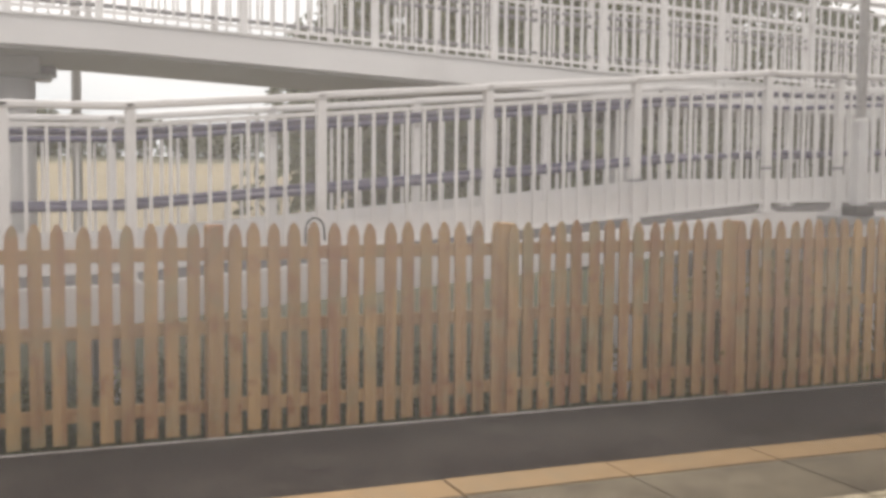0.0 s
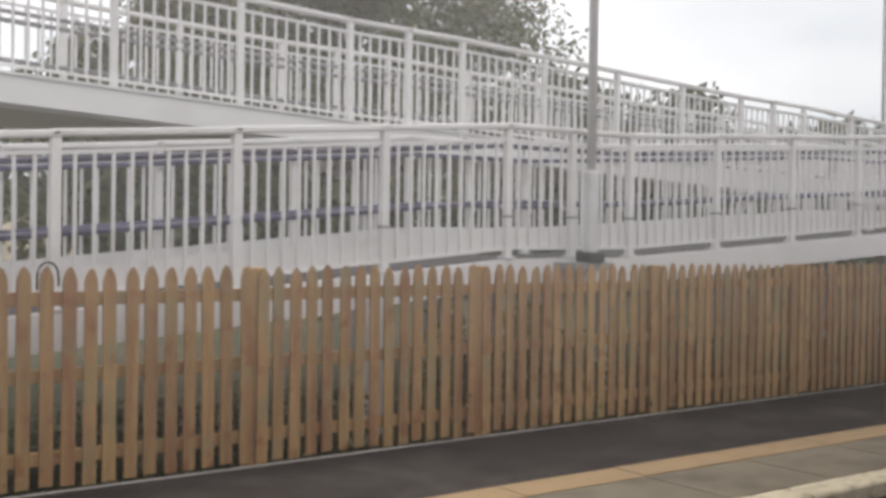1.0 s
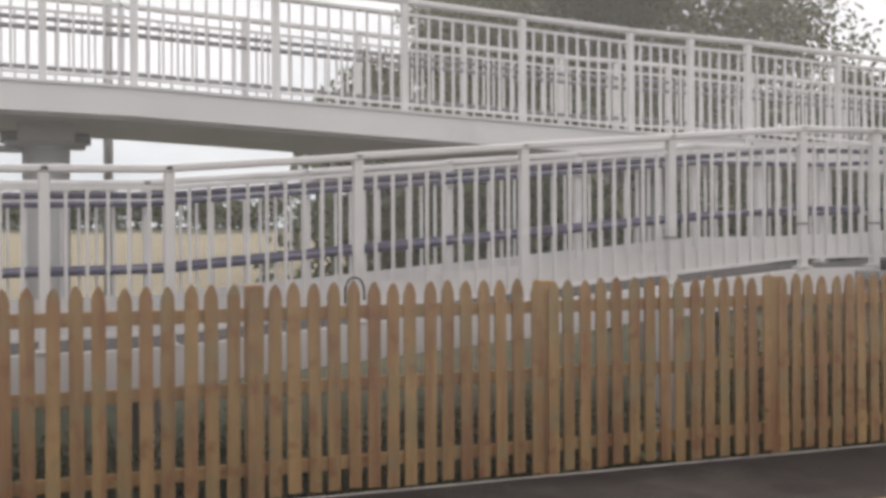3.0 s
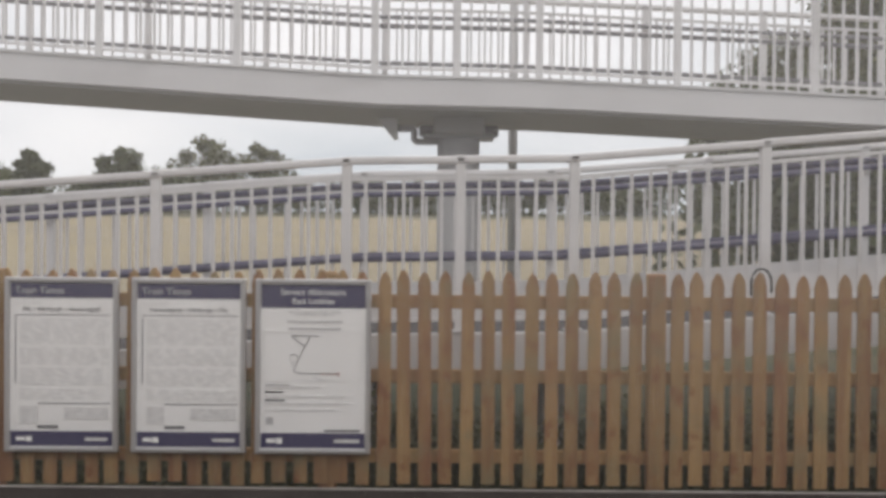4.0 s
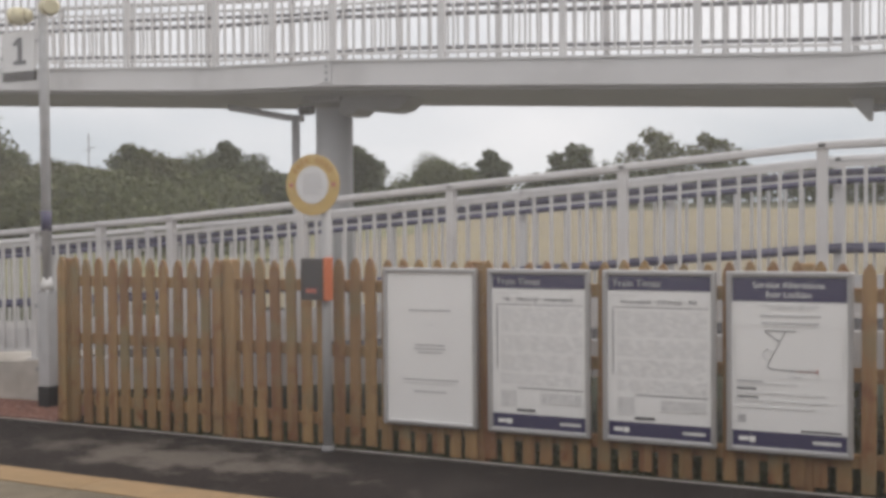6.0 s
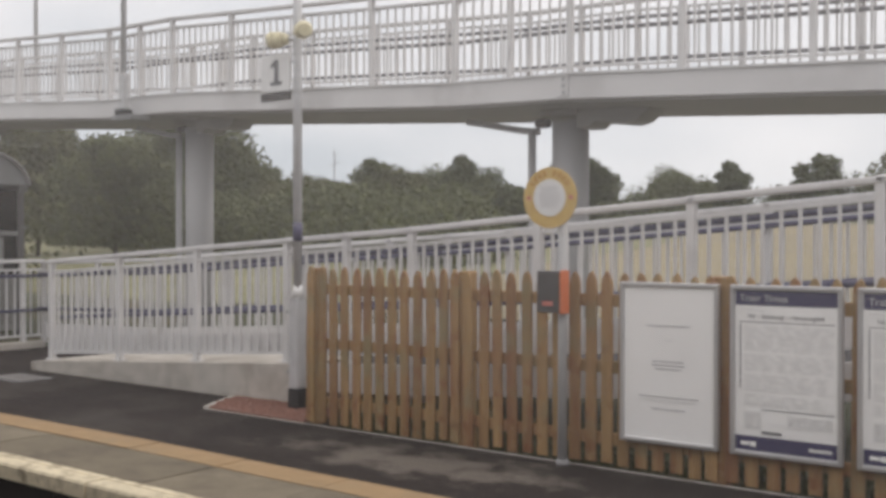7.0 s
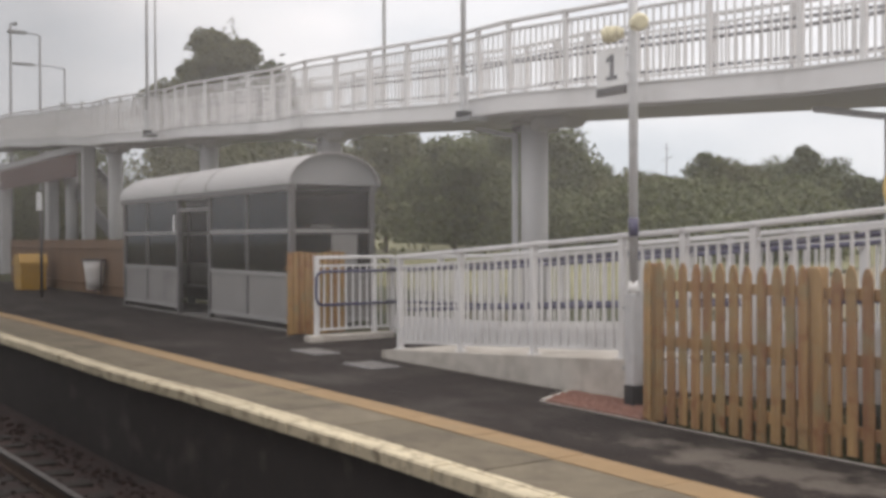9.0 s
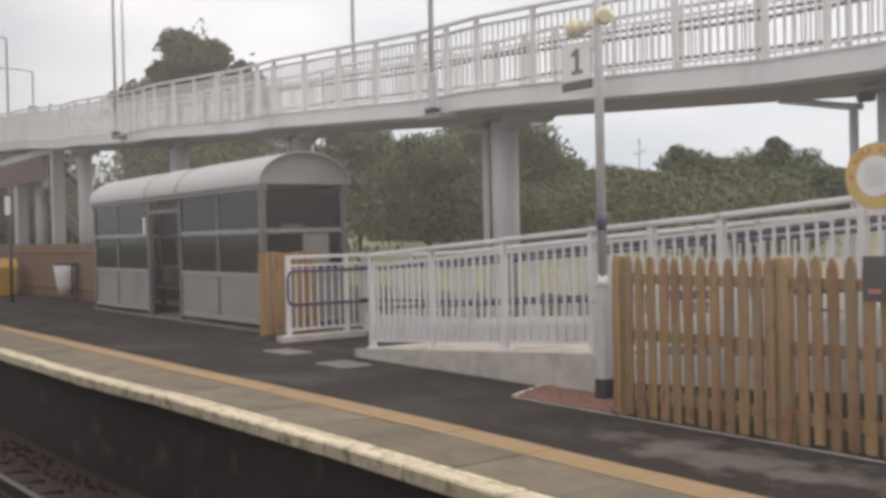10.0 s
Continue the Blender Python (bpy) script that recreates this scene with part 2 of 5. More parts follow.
BINYELLOW = mat("yellow_grit_bin", (0.45, 0.26, 0.045), 0.5, vary=0.08, bump=0.05)
BAG = mat("pale_plastic_bag", (0.62, 0.60, 0.58), 0.4, vary=0.08, bump=0.2)
REDBROWN = mat("red_brown_cladding", (0.095, 0.045, 0.036), 0.7, vary=0.15, bump=0.1)
GRASS = mat("rough_grass", (0.046, 0.052, 0.020), 0.9, vary=0.4, scale=1.2, grain=14, bump=0.8, stain=(0.11, 0.085, 0.045), amount=0.4, depth=0.08)
WHEAT = mat("ripe_wheat", (0.220, 0.190, 0.125), 0.9, vary=0.12, scale=0.25, grain=3, bump=0.8, stain=(0.27, 0.23, 0.13), amount=0.35, depth=0.15)
MEADOW = mat("summer_meadow", (0.19, 0.185, 0.10), 0.9, vary=0.2, scale=0.4, grain=5, bump=0.6, stain=(0.12, 0.125, 0.06), amount=0.45, depth=0.1)
ANTISLIP = mat("dark_antislip_deck", (0.075, 0.073, 0.075), 0.95, vary=0.15, scale=5, grain=120, bump=0.4, spec=0.1)
# The navy handrail greyed: the haze over the upper rails is in this colour.
UPRAIL = mat("haze_greyed_handrail", (0.21, 0.208, 0.22), 0.5, vary=0.1)
COVER = mat("worn_concrete_cover", (0.15, 0.142, 0.135), 0.85, vary=0.15, scale=6)
BLADE = leaf_mat("grass_blades", (0.095, 0.10, 0.032))
LEAF = leaf_mat("leaf_green", (0.115, 0.128, 0.062))
LEAFDARK = leaf_mat("leaf_dark_green", (0.085, 0.098, 0.050))
LEAFOLIVE = leaf_mat("leaf_olive", (0.118, 0.122, 0.062))
LEAFYELLOW = leaf_mat("leaf_yellow_green", (0.20, 0.175, 0.055))
BARK = mat("bark", (0.085, 0.07, 0.055), 0.9, vary=0.3, scale=6, bump=0.6)
TRAIN = mat("train_lining", (0.30, 0.29, 0.29), 0.7, vary=0.05, bump=0.05)


def glass_mat(name, tint, clear, rough=0.05):
    m = bpy.data.materials.new(name)
    m.use_nodes = True
    n, l = m.node_tree.nodes, m.node_tree.links
    n.remove(n["Principled BSDF"])
    t, g, mx, fr = n.new("ShaderNodeBsdfTransparent"), n.new("ShaderNodeBsdfGlossy"), n.new("ShaderNodeMixShader"), n.new("ShaderNodeFresnel")
    t.inputs["Color"].default_value = (*[c * clear for c in tint], 1)
    g.inputs["Roughness"].default_value = rough
    fr.inputs["IOR"].default_value = 1.28
    l.new(fr.outputs["Fac"], mx.inputs["Fac"])
    l.new(t.outputs["BSDF"], mx.inputs[1])
    l.new(g.outputs["BSDF"], mx.inputs[2])
    l.new(mx.outputs["Shader"], n["Material Output"].inputs["Surface"])
    return m


SHELTERGLASS = glass_mat("smoked_glazing", (0.80, 0.79, 0.77), 0.82)


PANE_LOW, PANE_HIGH = 1.475, 1.61      # heights between which the haze painted onto the pane thickens


def grime_haze_mat(low, high):
    """Carriage glass under a film of dirt that spreads part of the daylight. Its rise towards the top paints in the
    glare haze, and the grey tint at the left end and lower right paints in dimmer light there."""
    m = bpy.data.materials.new("grimy_haze_glass")
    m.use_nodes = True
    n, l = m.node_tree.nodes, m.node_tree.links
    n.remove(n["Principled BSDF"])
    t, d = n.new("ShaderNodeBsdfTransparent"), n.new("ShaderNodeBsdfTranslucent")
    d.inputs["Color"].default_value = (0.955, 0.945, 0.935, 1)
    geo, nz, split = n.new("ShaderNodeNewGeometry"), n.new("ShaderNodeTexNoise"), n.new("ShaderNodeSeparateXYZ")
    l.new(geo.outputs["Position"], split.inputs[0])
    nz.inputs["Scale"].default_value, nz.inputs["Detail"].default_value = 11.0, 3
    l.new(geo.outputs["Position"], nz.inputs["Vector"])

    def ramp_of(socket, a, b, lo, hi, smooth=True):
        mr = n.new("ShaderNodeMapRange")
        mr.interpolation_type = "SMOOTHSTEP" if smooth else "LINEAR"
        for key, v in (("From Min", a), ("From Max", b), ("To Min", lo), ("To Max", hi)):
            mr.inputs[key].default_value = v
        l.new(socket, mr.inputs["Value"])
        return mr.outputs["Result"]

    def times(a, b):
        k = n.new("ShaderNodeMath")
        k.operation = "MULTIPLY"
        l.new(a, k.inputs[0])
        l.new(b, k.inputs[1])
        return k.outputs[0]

    # Real dirt is uneven by noise; the rise with height is painted glare haze.
    dust_veil = times(ramp_of(split.outputs["Z"], PANE_LOW, PANE_HIGH, low, high), ramp_of(nz.outputs["Fac"], 0.3, 0.7, 0.82, 1.1))
    # Dimmer light at the lower right and left end, put into the tint.
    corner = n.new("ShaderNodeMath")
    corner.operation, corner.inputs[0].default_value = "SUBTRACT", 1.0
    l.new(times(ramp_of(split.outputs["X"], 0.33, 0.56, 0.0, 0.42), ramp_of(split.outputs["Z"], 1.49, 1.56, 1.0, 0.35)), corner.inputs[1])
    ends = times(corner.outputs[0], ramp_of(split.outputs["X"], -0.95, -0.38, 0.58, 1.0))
    dust_veil = times(dust_veil, ramp_of(split.outputs["X"], -0.9, -0.35, 0.75, 1.0))
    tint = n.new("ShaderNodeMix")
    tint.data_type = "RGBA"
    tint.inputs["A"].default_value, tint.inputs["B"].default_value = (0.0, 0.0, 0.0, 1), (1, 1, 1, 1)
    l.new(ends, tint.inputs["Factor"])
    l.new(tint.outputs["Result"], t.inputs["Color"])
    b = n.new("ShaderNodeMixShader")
    l.new(dust_veil, b.inputs["Fac"])
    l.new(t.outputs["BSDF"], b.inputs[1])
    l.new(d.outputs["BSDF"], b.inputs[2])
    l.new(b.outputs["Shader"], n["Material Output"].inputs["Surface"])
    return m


CLEAR = bpy.data.materials.new("clear_glass_face")
CLEAR.use_nodes = True
CLEAR.node_tree.nodes.remove(CLEAR.node_tree.nodes["Principled BSDF"])
CLEAR.node_tree.links.new(CLEAR.node_tree.nodes.new("ShaderNodeBsdfTransparent").outputs["BSDF"], CLEAR.node_tree.nodes["Material Output"].inputs["Surface"])
GRIME_HAZE = grime_haze_mat(0.016, 0.185)

# ---------------------------------------------------------------- mesh helpers


def add_box(bm, x0, x1, y0, y1, z0, z1, bevel=0.0):
    vs = [bm.verts.new((x, y, z)) for x in (x0, x1) for y in (y0, y1) for z in (z0, z1)]
    faces = [bm.faces.new([vs[i] for i in q]) for q in ((0, 1, 3, 2), (4, 6, 7, 5), (0, 4, 5, 1), (2, 3, 7, 6), (0, 2, 6, 4), (1, 5, 7, 3))]
    if bevel:
        edges = {e for f in faces for e in f.edges}
        bmesh.ops.bevel(bm, geom=list(edges), offset=bevel, segments=2, affect="EDGES", profile=0.5)
    return bm


def box(x0, x1, y0, y1, z0, z1, bevel=0.0):
    return add_box(bmesh.new(), x0, x1, y0, y1, z0, z1, bevel)


def add_tube(bm, pts, r, n=10, r2=None):
    """A round bar along points, closed at both ends."""
    pts = [Vector(p) for p in pts]
    rings = []
    for i, p in enumerate(pts):
        d = (pts[min(i + 1, len(pts) - 1)] - pts[max(i - 1, 0)]).normalized()
        side = d.cross(Vector((0, 0, 1)) if abs(d.z) < 0.9 else Vector((1, 0, 0))).normalized()
        up = side.cross(d)
        rad = r if r2 is None else r + (r2 - r) * i / (len(pts) - 1)
        rings.append([bm.verts.new(p + rad * (math.cos(a) * side + math.sin(a) * up)) for a in (2 * math.pi * k / n for k in range(n))])
    for a, b in zip(rings, rings[1:]):
        for k in range(n):
            bm.faces.new((a[k], a[(k + 1) % n], b[(k + 1) % n], b[k])).smooth = True
    bm.faces.new(rings[0][::-1])
    bm.faces.new(rings[-1])
    return bm


def tube(pts, r, n=10, r2=None):
    return add_tube(bmesh.new(), pts, r, n, r2)


def sloped(x0, x1, z0, z1, y0, y1, h, bevel=0.0):
    """A bar of rectangular section that runs from x0 to x1, its underside rising from z0 to z1; ends upright."""
    bm = bmesh.new()
    vs = [bm.verts.new((x, y, z + dz)) for x, z in ((x0, z0), (x1, z1)) for y in (y0, y1) for dz in (0, h)]
    faces = [bm.faces.new([vs[i] for i in q]) for q in ((0, 1, 3, 2), (4, 6, 7, 5), (0, 4, 5, 1), (2, 3, 7, 6), (0, 2, 6, 4), (1, 5, 7, 3))]
    if bevel:
        bmesh.ops.bevel(bm, geom=list(bm.edges), offset=bevel, segments=2, affect="EDGES", profile=0.5)
    return bm


def extruded(outline, axis, a, b):
    """A flat outline pushed along an axis from a to b. The outline's two numbers are the other two axes in order."""
    bm = bmesh.new()

    def at(p, v):
        return {"x": (v, p[0], p[1]), "y": (p[0], v, p[1]), "z": (p[0], p[1], v)}[axis]

    low, high = [bm.verts.new(at(p, a)) for p in outline], [bm.verts.new(at(p, b)) for p in outline]
    bm.faces.new(low)
    bm.faces.new(high[::-1])
    for i in range(len(outline)):
        j = (i + 1) % len(outline)
        bm.faces.new((low[i], high[i], high[j], low[j]))
    bmesh.ops.recalc_face_normals(bm, faces=bm.faces)
    return bm


def mesh_of(name, bm, material, fix=True):
    if fix:
        bmesh.ops.recalc_face_normals(bm, faces=bm.faces)
    me = bpy.data.meshes.new(name)
    bm.to_mesh(me)
    bm.free()
    me.materials.append(material)
    return me


def part(name, bm, material, parent, label=""):
    ob = new(name, bm if isinstance(bm, bpy.types.Mesh) else mesh_of(name, bm, material))
    ob.parent = parent
    return tagged(ob, label)


def piece(name, me, parent, place, turn=(0, 0, 0)):
    ob = new(name, me)
    ob.parent = parent
    ob.location, ob.rotation_euler = place, turn
    return ob


def thing(name, label, category, group="", place=(0, 0, 0)):
    ob = new(name)
    ob.empty_display_size = 0.1
    ob.location = place
    return tagged(ob, label, category, group)


def structure(name, bm, material, label, category="ground"):
    ob = new(name, mesh_of(name, bm, material))
    return tagged(ob, label, category, kind="structure")


def lettering(text, size, x, y, z, material, parent, name="lettering", center=True):
    """Upright letters that face the track, at the plane y."""
    cu = bpy.data.curves.new(name, "FONT")
    cu.body, cu.size, cu.extrude = text, size, 0.0006
    cu.align_x = "CENTER" if center else "LEFT"
    cu.align_y = "CENTER"
    tmp = bpy.data.objects.new(name, cu)
    me = bpy.data.meshes.new_from_object(tmp)
    me.materials.clear()
    me.materials.append(material)
    ob = new(name, me)
    ob.parent = parent
    ob.location, ob.rotation_euler = (x, y, z), (radians(90), 0, 0)
    return ob


# ---------------------------------------------------------------- ground, track and platform
EDGE, YIN, FENCE, RAMPF, RAMPB, UPF, UPB = 3.98, 5.0, 6.36, 7.07, 8.62, 9.79, 11.40


def bend(x):
    """How far the platform edge leaves its straight line towards the far end."""
    return 0.043 * max(0.0, -x - 9.0)


def edge_shift(x):
    """How far the coping and the wall below it stand out towards the track."""
    return float(np.interp(x, (-60, -44, -17.5, -12, -10, -7, -4.5, 0, 5, 7, 12, 30), (2.25, 1.5, 0.40, 0.30, 0.15, 0.08, 0.09, 0.15, 0.21, 0.26, 0.36, 0.7)))


def line_shift(x):
    """The same for the yellow line, which runs straighter than the edge."""
    return float(np.interp(x, (-60, -45, -20, -12, -9, -7, -4, 4, 8, 12, 30), (0.75, 0.5, 0.13, 0.05, -0.03, -0.04, 0.0, 0.01, 0.11, 0.18, 0.45)))


def land(x, y):
    if y < 5.4:
        return -1.25
    if y < 6.5:
        return -0.30
    z = -0.12 + 0.03 * math.sin(x * 0.7) + 0.05 * min(y - 6.5, 5)
    if y > 12:
        z += min(y - 12, 160) * 0.033
    if y > 172:
        z += (y - 172) * 0.010
    return z


def ground_sheet():
    bm = bmesh.new()
    xs = sorted(set([-900, -600, -400, -260, -180, -120] + list(range(-90, 61, 3)) + [80, 120, 180, 260, 400, 600, 900]))
    ys = [-900, -400, -150, -60, -25, -8, 0, 2, 5.2, 5.6, 6.3, 6.55, 7.2, 8, 9, 10, 11, 12, 14, 16, 19, 22, 26, 30, 36, 44, 54, 66, 80, 95, 115, 140, 175, 220, 300, 450, 700, 1200]
    grid = [[bm.verts.new((x, y, land(x, y))) for x in xs] for y in ys]
    for a, b in zip(grid, grid[1:]):
        for i in range(len(xs) - 1):
            bm.faces.new((a[i], a[i + 1], b[i + 1], b[i])).smooth = True
    return bm


structure("ground", ground_sheet(), GRASS, "rough grassy ground reaching the horizon", "ground")

bm = bmesh.new()
xs, ys = [-17, -14, -11, -8, -5, -3, 1, 4, 7, 9, 11], [14.5, 18, 22, 27, 33, 40, 50, 62, 76, 92]
rows_ = [[bm.verts.new((x * (0.6 + y / 70), y, land(x * (0.6 + y / 70), y) + min(0.3, 0.05 + (y - 14.5) * 0.02) + 0.1 * math.sin(x + y))) for x in xs] for y in ys]
for a, b in zip(rows_, rows_[1:]):
    for i in range(len(xs) - 1):
        bm.faces.new((a[i], a[i + 1], b[i + 1], b[i])).smooth = True
wheat = bm
bm = bmesh.new()
xs = [-60, -48, -38, -30, -24, -20, -17.1]
rows_ = [[bm.verts.new((x * (0.6 + y / 70), y, land(x * (0.6 + y / 70), y) + 0.02 + min(0.2, (y - 14.5) * 0.02))) for x in xs] for y in ys]
for a, b in zip(rows_, rows_[1:]):
    for i in range(len(xs) - 1):
        bm.faces.new((a[i], a[i + 1], b[i + 1], b[i])).smooth = True
structure("meadow", bm, MEADOW, "pale olive summer meadow beside the wheat", "meadow")
bm = wheat
structure("wheat_field", bm, WHEAT, "ripe golden wheat field beyond the ramp", "field")

# Trackbed with ballast, rails and sleepers.
bm = bmesh.new()
XT = [-80, -60, -45, -34, -26, -20, -15, -12, -9, -6, -3, 0, 4, 10, 20, 40]
prof = [(-3.0, -1.16), (0.75, -1.16), (1.15, -1.08), (3.05, -1.08), (3.55, -1.14), (4.10, -1.14)]
rows_ = [[bm.verts.new((x, y - bend(x) * (1 if y > 0.9 else 0.6), z)) for y, z in prof] for x in XT]
for a, b in zip(rows_, rows_[1:]):
    for i in range(len(prof) - 1):
        bm.faces.new((a[i], b[i], b[i + 1], a[i + 1]))
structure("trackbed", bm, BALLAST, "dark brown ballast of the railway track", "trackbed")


def stones():
    verts, faces = [], []
    rng = random.Random(4)
    for k in range(5200):
        x = -21 + 26 * rng.random() ** 0.8
        y = 0.9 + 2.9 * rng.random() - bend(x)
        s = 0.018 + 0.028 * rng.random()
        z = -1.08 if 1.15 < y + bend(x) < 3.05 else -1.135
        base = len(verts)
        a = rng.random() * 6.28
        for i in range(4):
            r = s * (0.7 + 0.6 * rng.random())
            verts.append((x + r * math.cos(a + i * 1.57), y + r * math.sin(a + i * 1.57), z - 0.01))
        for i in range(4):
            r = s * (0.4 + 0.4 * rng.random())
            verts.append((x + r * math.cos(a + 0.4 + i * 1.57), y + r * math.sin(a + 0.4 + i * 1.57), z + s * (0.6 + 0.5 * rng.random())))
        faces += [(base + i, base + (i + 1) % 4, base + 4 + (i + 1) % 4, base + 4 + i) for i in range(4)] + [(base + 4, base + 5, base + 6, base + 7)]
    me = bpy.data.meshes.new("ballast_stones")
    me.from_pydata(verts, [], faces)
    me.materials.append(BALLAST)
    return tagged(new("ballast_stones", me), "loose brown ballast stones between the rails", "ballast", kind="stuff")


stones()
for y in (1.36, 2.80):
    rail = thing("running_rail", "rusty steel running rail on the ballast", "rail", "running rails")
    foot, web, head = bmesh.new(), bmesh.new(), bmesh.new()
    for a, b in zip(XT, XT[1:]):
        for m_, half, z0, z1 in ((foot, 0.07, -1.075, -1.055), (web, 0.01, -1.055, -0.955), (head, 0.036, -0.955, -0.915)):
            vs = [m_.verts.new((x, y - bend(x) + s * half, z)) for x in (a, b) for s in (-1, 1) for z in (z0, z1)]
            for q in ((0, 4, 5, 1), (2, 3, 7, 6), (0, 2, 6, 4), (1, 5, 7, 3)):
                m_.faces.new([vs[i] for i in q])
    part("foot", foot, RUST, rail)
    part("web", web, RUST, rail)
    part("head", head, RAILTOP, rail)
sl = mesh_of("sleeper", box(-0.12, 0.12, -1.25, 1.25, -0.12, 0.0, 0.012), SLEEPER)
for k in range(50):
    x = 6 - 0.65 * k
    s_ = new("sleeper", sl)
    s_.location = (x, 2.08 - bend(x), -1.068)
    tagged(s_, "weathered concrete railway sleeper in the ballast", "sleeper", "sleepers")

# Platform: tarmac surface, its wall to the track, slabs, yellow line and coping.
bm = bmesh.new()
XP = [-60, -44, -34, -26, -17.5, -12, -10, -7, -4.5, 0, 5, 7, 12, 30]
top = [[bm.verts.new((x, y0, 0.0)), bm.verts.new((x, 6.34 if x > -6.3 else (8.0 if x > -7.5 else 9.7), 0.0))] for x, y0 in
       [(x, 4.98 - line_shift(x)) for x in (-60, -45, -34, -26, -20, -15, -12, -9, -7.6, -7.4, -6.4, -6.2, -4, 0, 4, 8, 12, 30)]]
bot = [[bm.verts.new((v.co.x, v.co.y, -0.25)) for v in r] for r in top]
for i in range(len(top) - 1):
    bm.faces.new((top[i][0], top[i + 1][0], top[i + 1][1], top[i][1]))
    bm.faces.new((top[i][1], top[i + 1][1], bot[i + 1][1], bot[i][1]))
structure("platform_tarmac", bm, TARMAC, "dark grey tarmac platform surface with pale dusty patches", "platform")

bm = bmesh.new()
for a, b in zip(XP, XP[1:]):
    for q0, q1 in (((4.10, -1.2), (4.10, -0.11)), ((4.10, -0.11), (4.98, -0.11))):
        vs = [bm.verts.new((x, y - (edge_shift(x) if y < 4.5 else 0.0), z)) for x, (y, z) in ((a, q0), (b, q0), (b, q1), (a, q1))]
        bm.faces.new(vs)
structure("platform_wall", bm, WALLDARK, "near-black platform wall facing the track", "wall")

# The thin pale edging board along the foot of the fence.
structure("edging", box(-7.62, 24, 6.292, 6.305, -0.05, 0.007, 0.002), CONCRETE, "thin pale edging strip along the fence foot", "edging")

# ---------------------------------------------------------------- the train carriage round the camera, and its window with grime and painted haze
WX0, WX1, WZ0, WZ1, WY = -2.1, 1.5, 0.98, 2.12, 0.20
for nm, b_, lab in (("carriage_wall_front", [(-14, WX0, 0.18, 0.26, -0.7, 2.9), (WX1, 9, 0.18, 0.26, -0.7, 2.9), (WX0, WX1, 0.18, 0.26, -0.7, WZ0), (WX0, WX1, 0.18, 0.26, WZ1, 2.9)], "plain carriage side wall with the window opening"),
                    ("carriage_wall_back", [(-14, 9, -2.5, -2.42, -0.7, 2.9)], "plain far side wall of the carriage"),
                    ("carriage_wall_end_1", [(-14.08, -14, -2.5, 0.26, -0.7, 2.9)], "plain end wall of the carriage"),
                    ("carriage_wall_end_2", [(9, 9.08, -2.5, 0.26, -0.7, 2.9)], "plain end wall of the carriage"),
                    ("carriage_floor", [(-14, 9, -2.42, 0.18, 0.1, 0.2)], "plain carriage floor"),
                    ("carriage_ceiling", [(-14, 9, -2.5, 0.26, 2.9, 3.0)], "plain carriage ceiling")):
    bm = bmesh.new()
    for q in b_:
        add_box(bm, *q)
    structure(nm, bm, TRAIN, lab, "carriage")
window_ = tagged(thing("window_1", "grimy carriage window with a painted milky haze", "window"), kind="structure")
pane = part("pane", box(WX0, WX1, WY, WY + 0.006, WZ0, WZ1), CLEAR, window_, "grimy window glass with painted milky haze")
pane.data.materials.append(GRIME_HAZE)
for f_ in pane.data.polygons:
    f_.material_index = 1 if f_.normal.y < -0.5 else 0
for q in ((WX0 - 0.02, WX0 + 0.02, 0.16, 0.28, WZ0, WZ1), (WX1 - 0.02, WX1 + 0.02, 0.16, 0.28, WZ0, WZ1), (WX0, WX1, 0.16, 0.28, WZ0 - 0.02, WZ0 + 0.02), (WX0, WX1, 0.16, 0.28, WZ1 - 0.02, WZ1 + 0.02)):
    part("seal", box(*q, 0.006), BLACK, window_, "black rubber window seal")

# ---------------------------------------------------------------- ramps
LONG, SHORT = 1.30, 0.775
MODULE = 4 * LONG + 2 * SHORT
X0 = -0.612                       # where a landing begins


def post_xs(first, last):
    """Posts: two short bays on each landing, four long ones on each slope."""
    out = []
    for k in range(-9, 6):
        x = X0 + k * MODULE
        out += [x, x + SHORT] + [x + 2 * SHORT + i * LONG for i in range(4)]
    return [x for x in out if first - 0.01 <= x <= last + 0.01]


def along(knots, x):
    return float(np.interp(x, [k[0] for k in knots], [k[1] for k in knots]))


LOWER = [(-14.2, 0.06), (-11.36, 0.135), (-7.36, 0.385), (-5.81, 0.475), (-0.61, 0.885), (0.94, 0.915), (6.14, 1.375), (7.69, 1.39), (12.9, 1.73), (14.5, 1.75), (19.6, 2.12)]
UPPER = [(-62, 6.7), (-54.6, 6.2), (-53, 6.17), (-47.8, 5.80), (-46.3, 5.76), (-41.1, 5.36), (-39.5, 5.30), (-34.35, 4.88), (-32.8, 4.84), (-27.6, 4.50), (-26.05, 4.46), (-20.86, 4.12), (-19.3, 4.08), (-14.11, 3.745), (-12.56, 3.72), (-7.36, 3.395), (-5.81, 3.355),
         (-0.61, 3.045), (0.94, 3.02), (6.14, 2.80), (7.69, 2.78), (12.9, 2.585), (14.5, 2.57), (19.6, 2.37), (21.2, 2.36), (26.4, 2.15), (30, 2.1)]


def lower_z(x):
    return along(LOWER, x)


def upper_z(x):
    return along(UPPER, x)


BAR = {}


def bar_mesh(length):
    key = round(length, 3)
    if key not in BAR:
        BAR[key] = mesh_of("baluster", box(-0.011, 0.011, -0.011, 0.011, 0, key, 0.0), STEEL)
    return BAR[key]


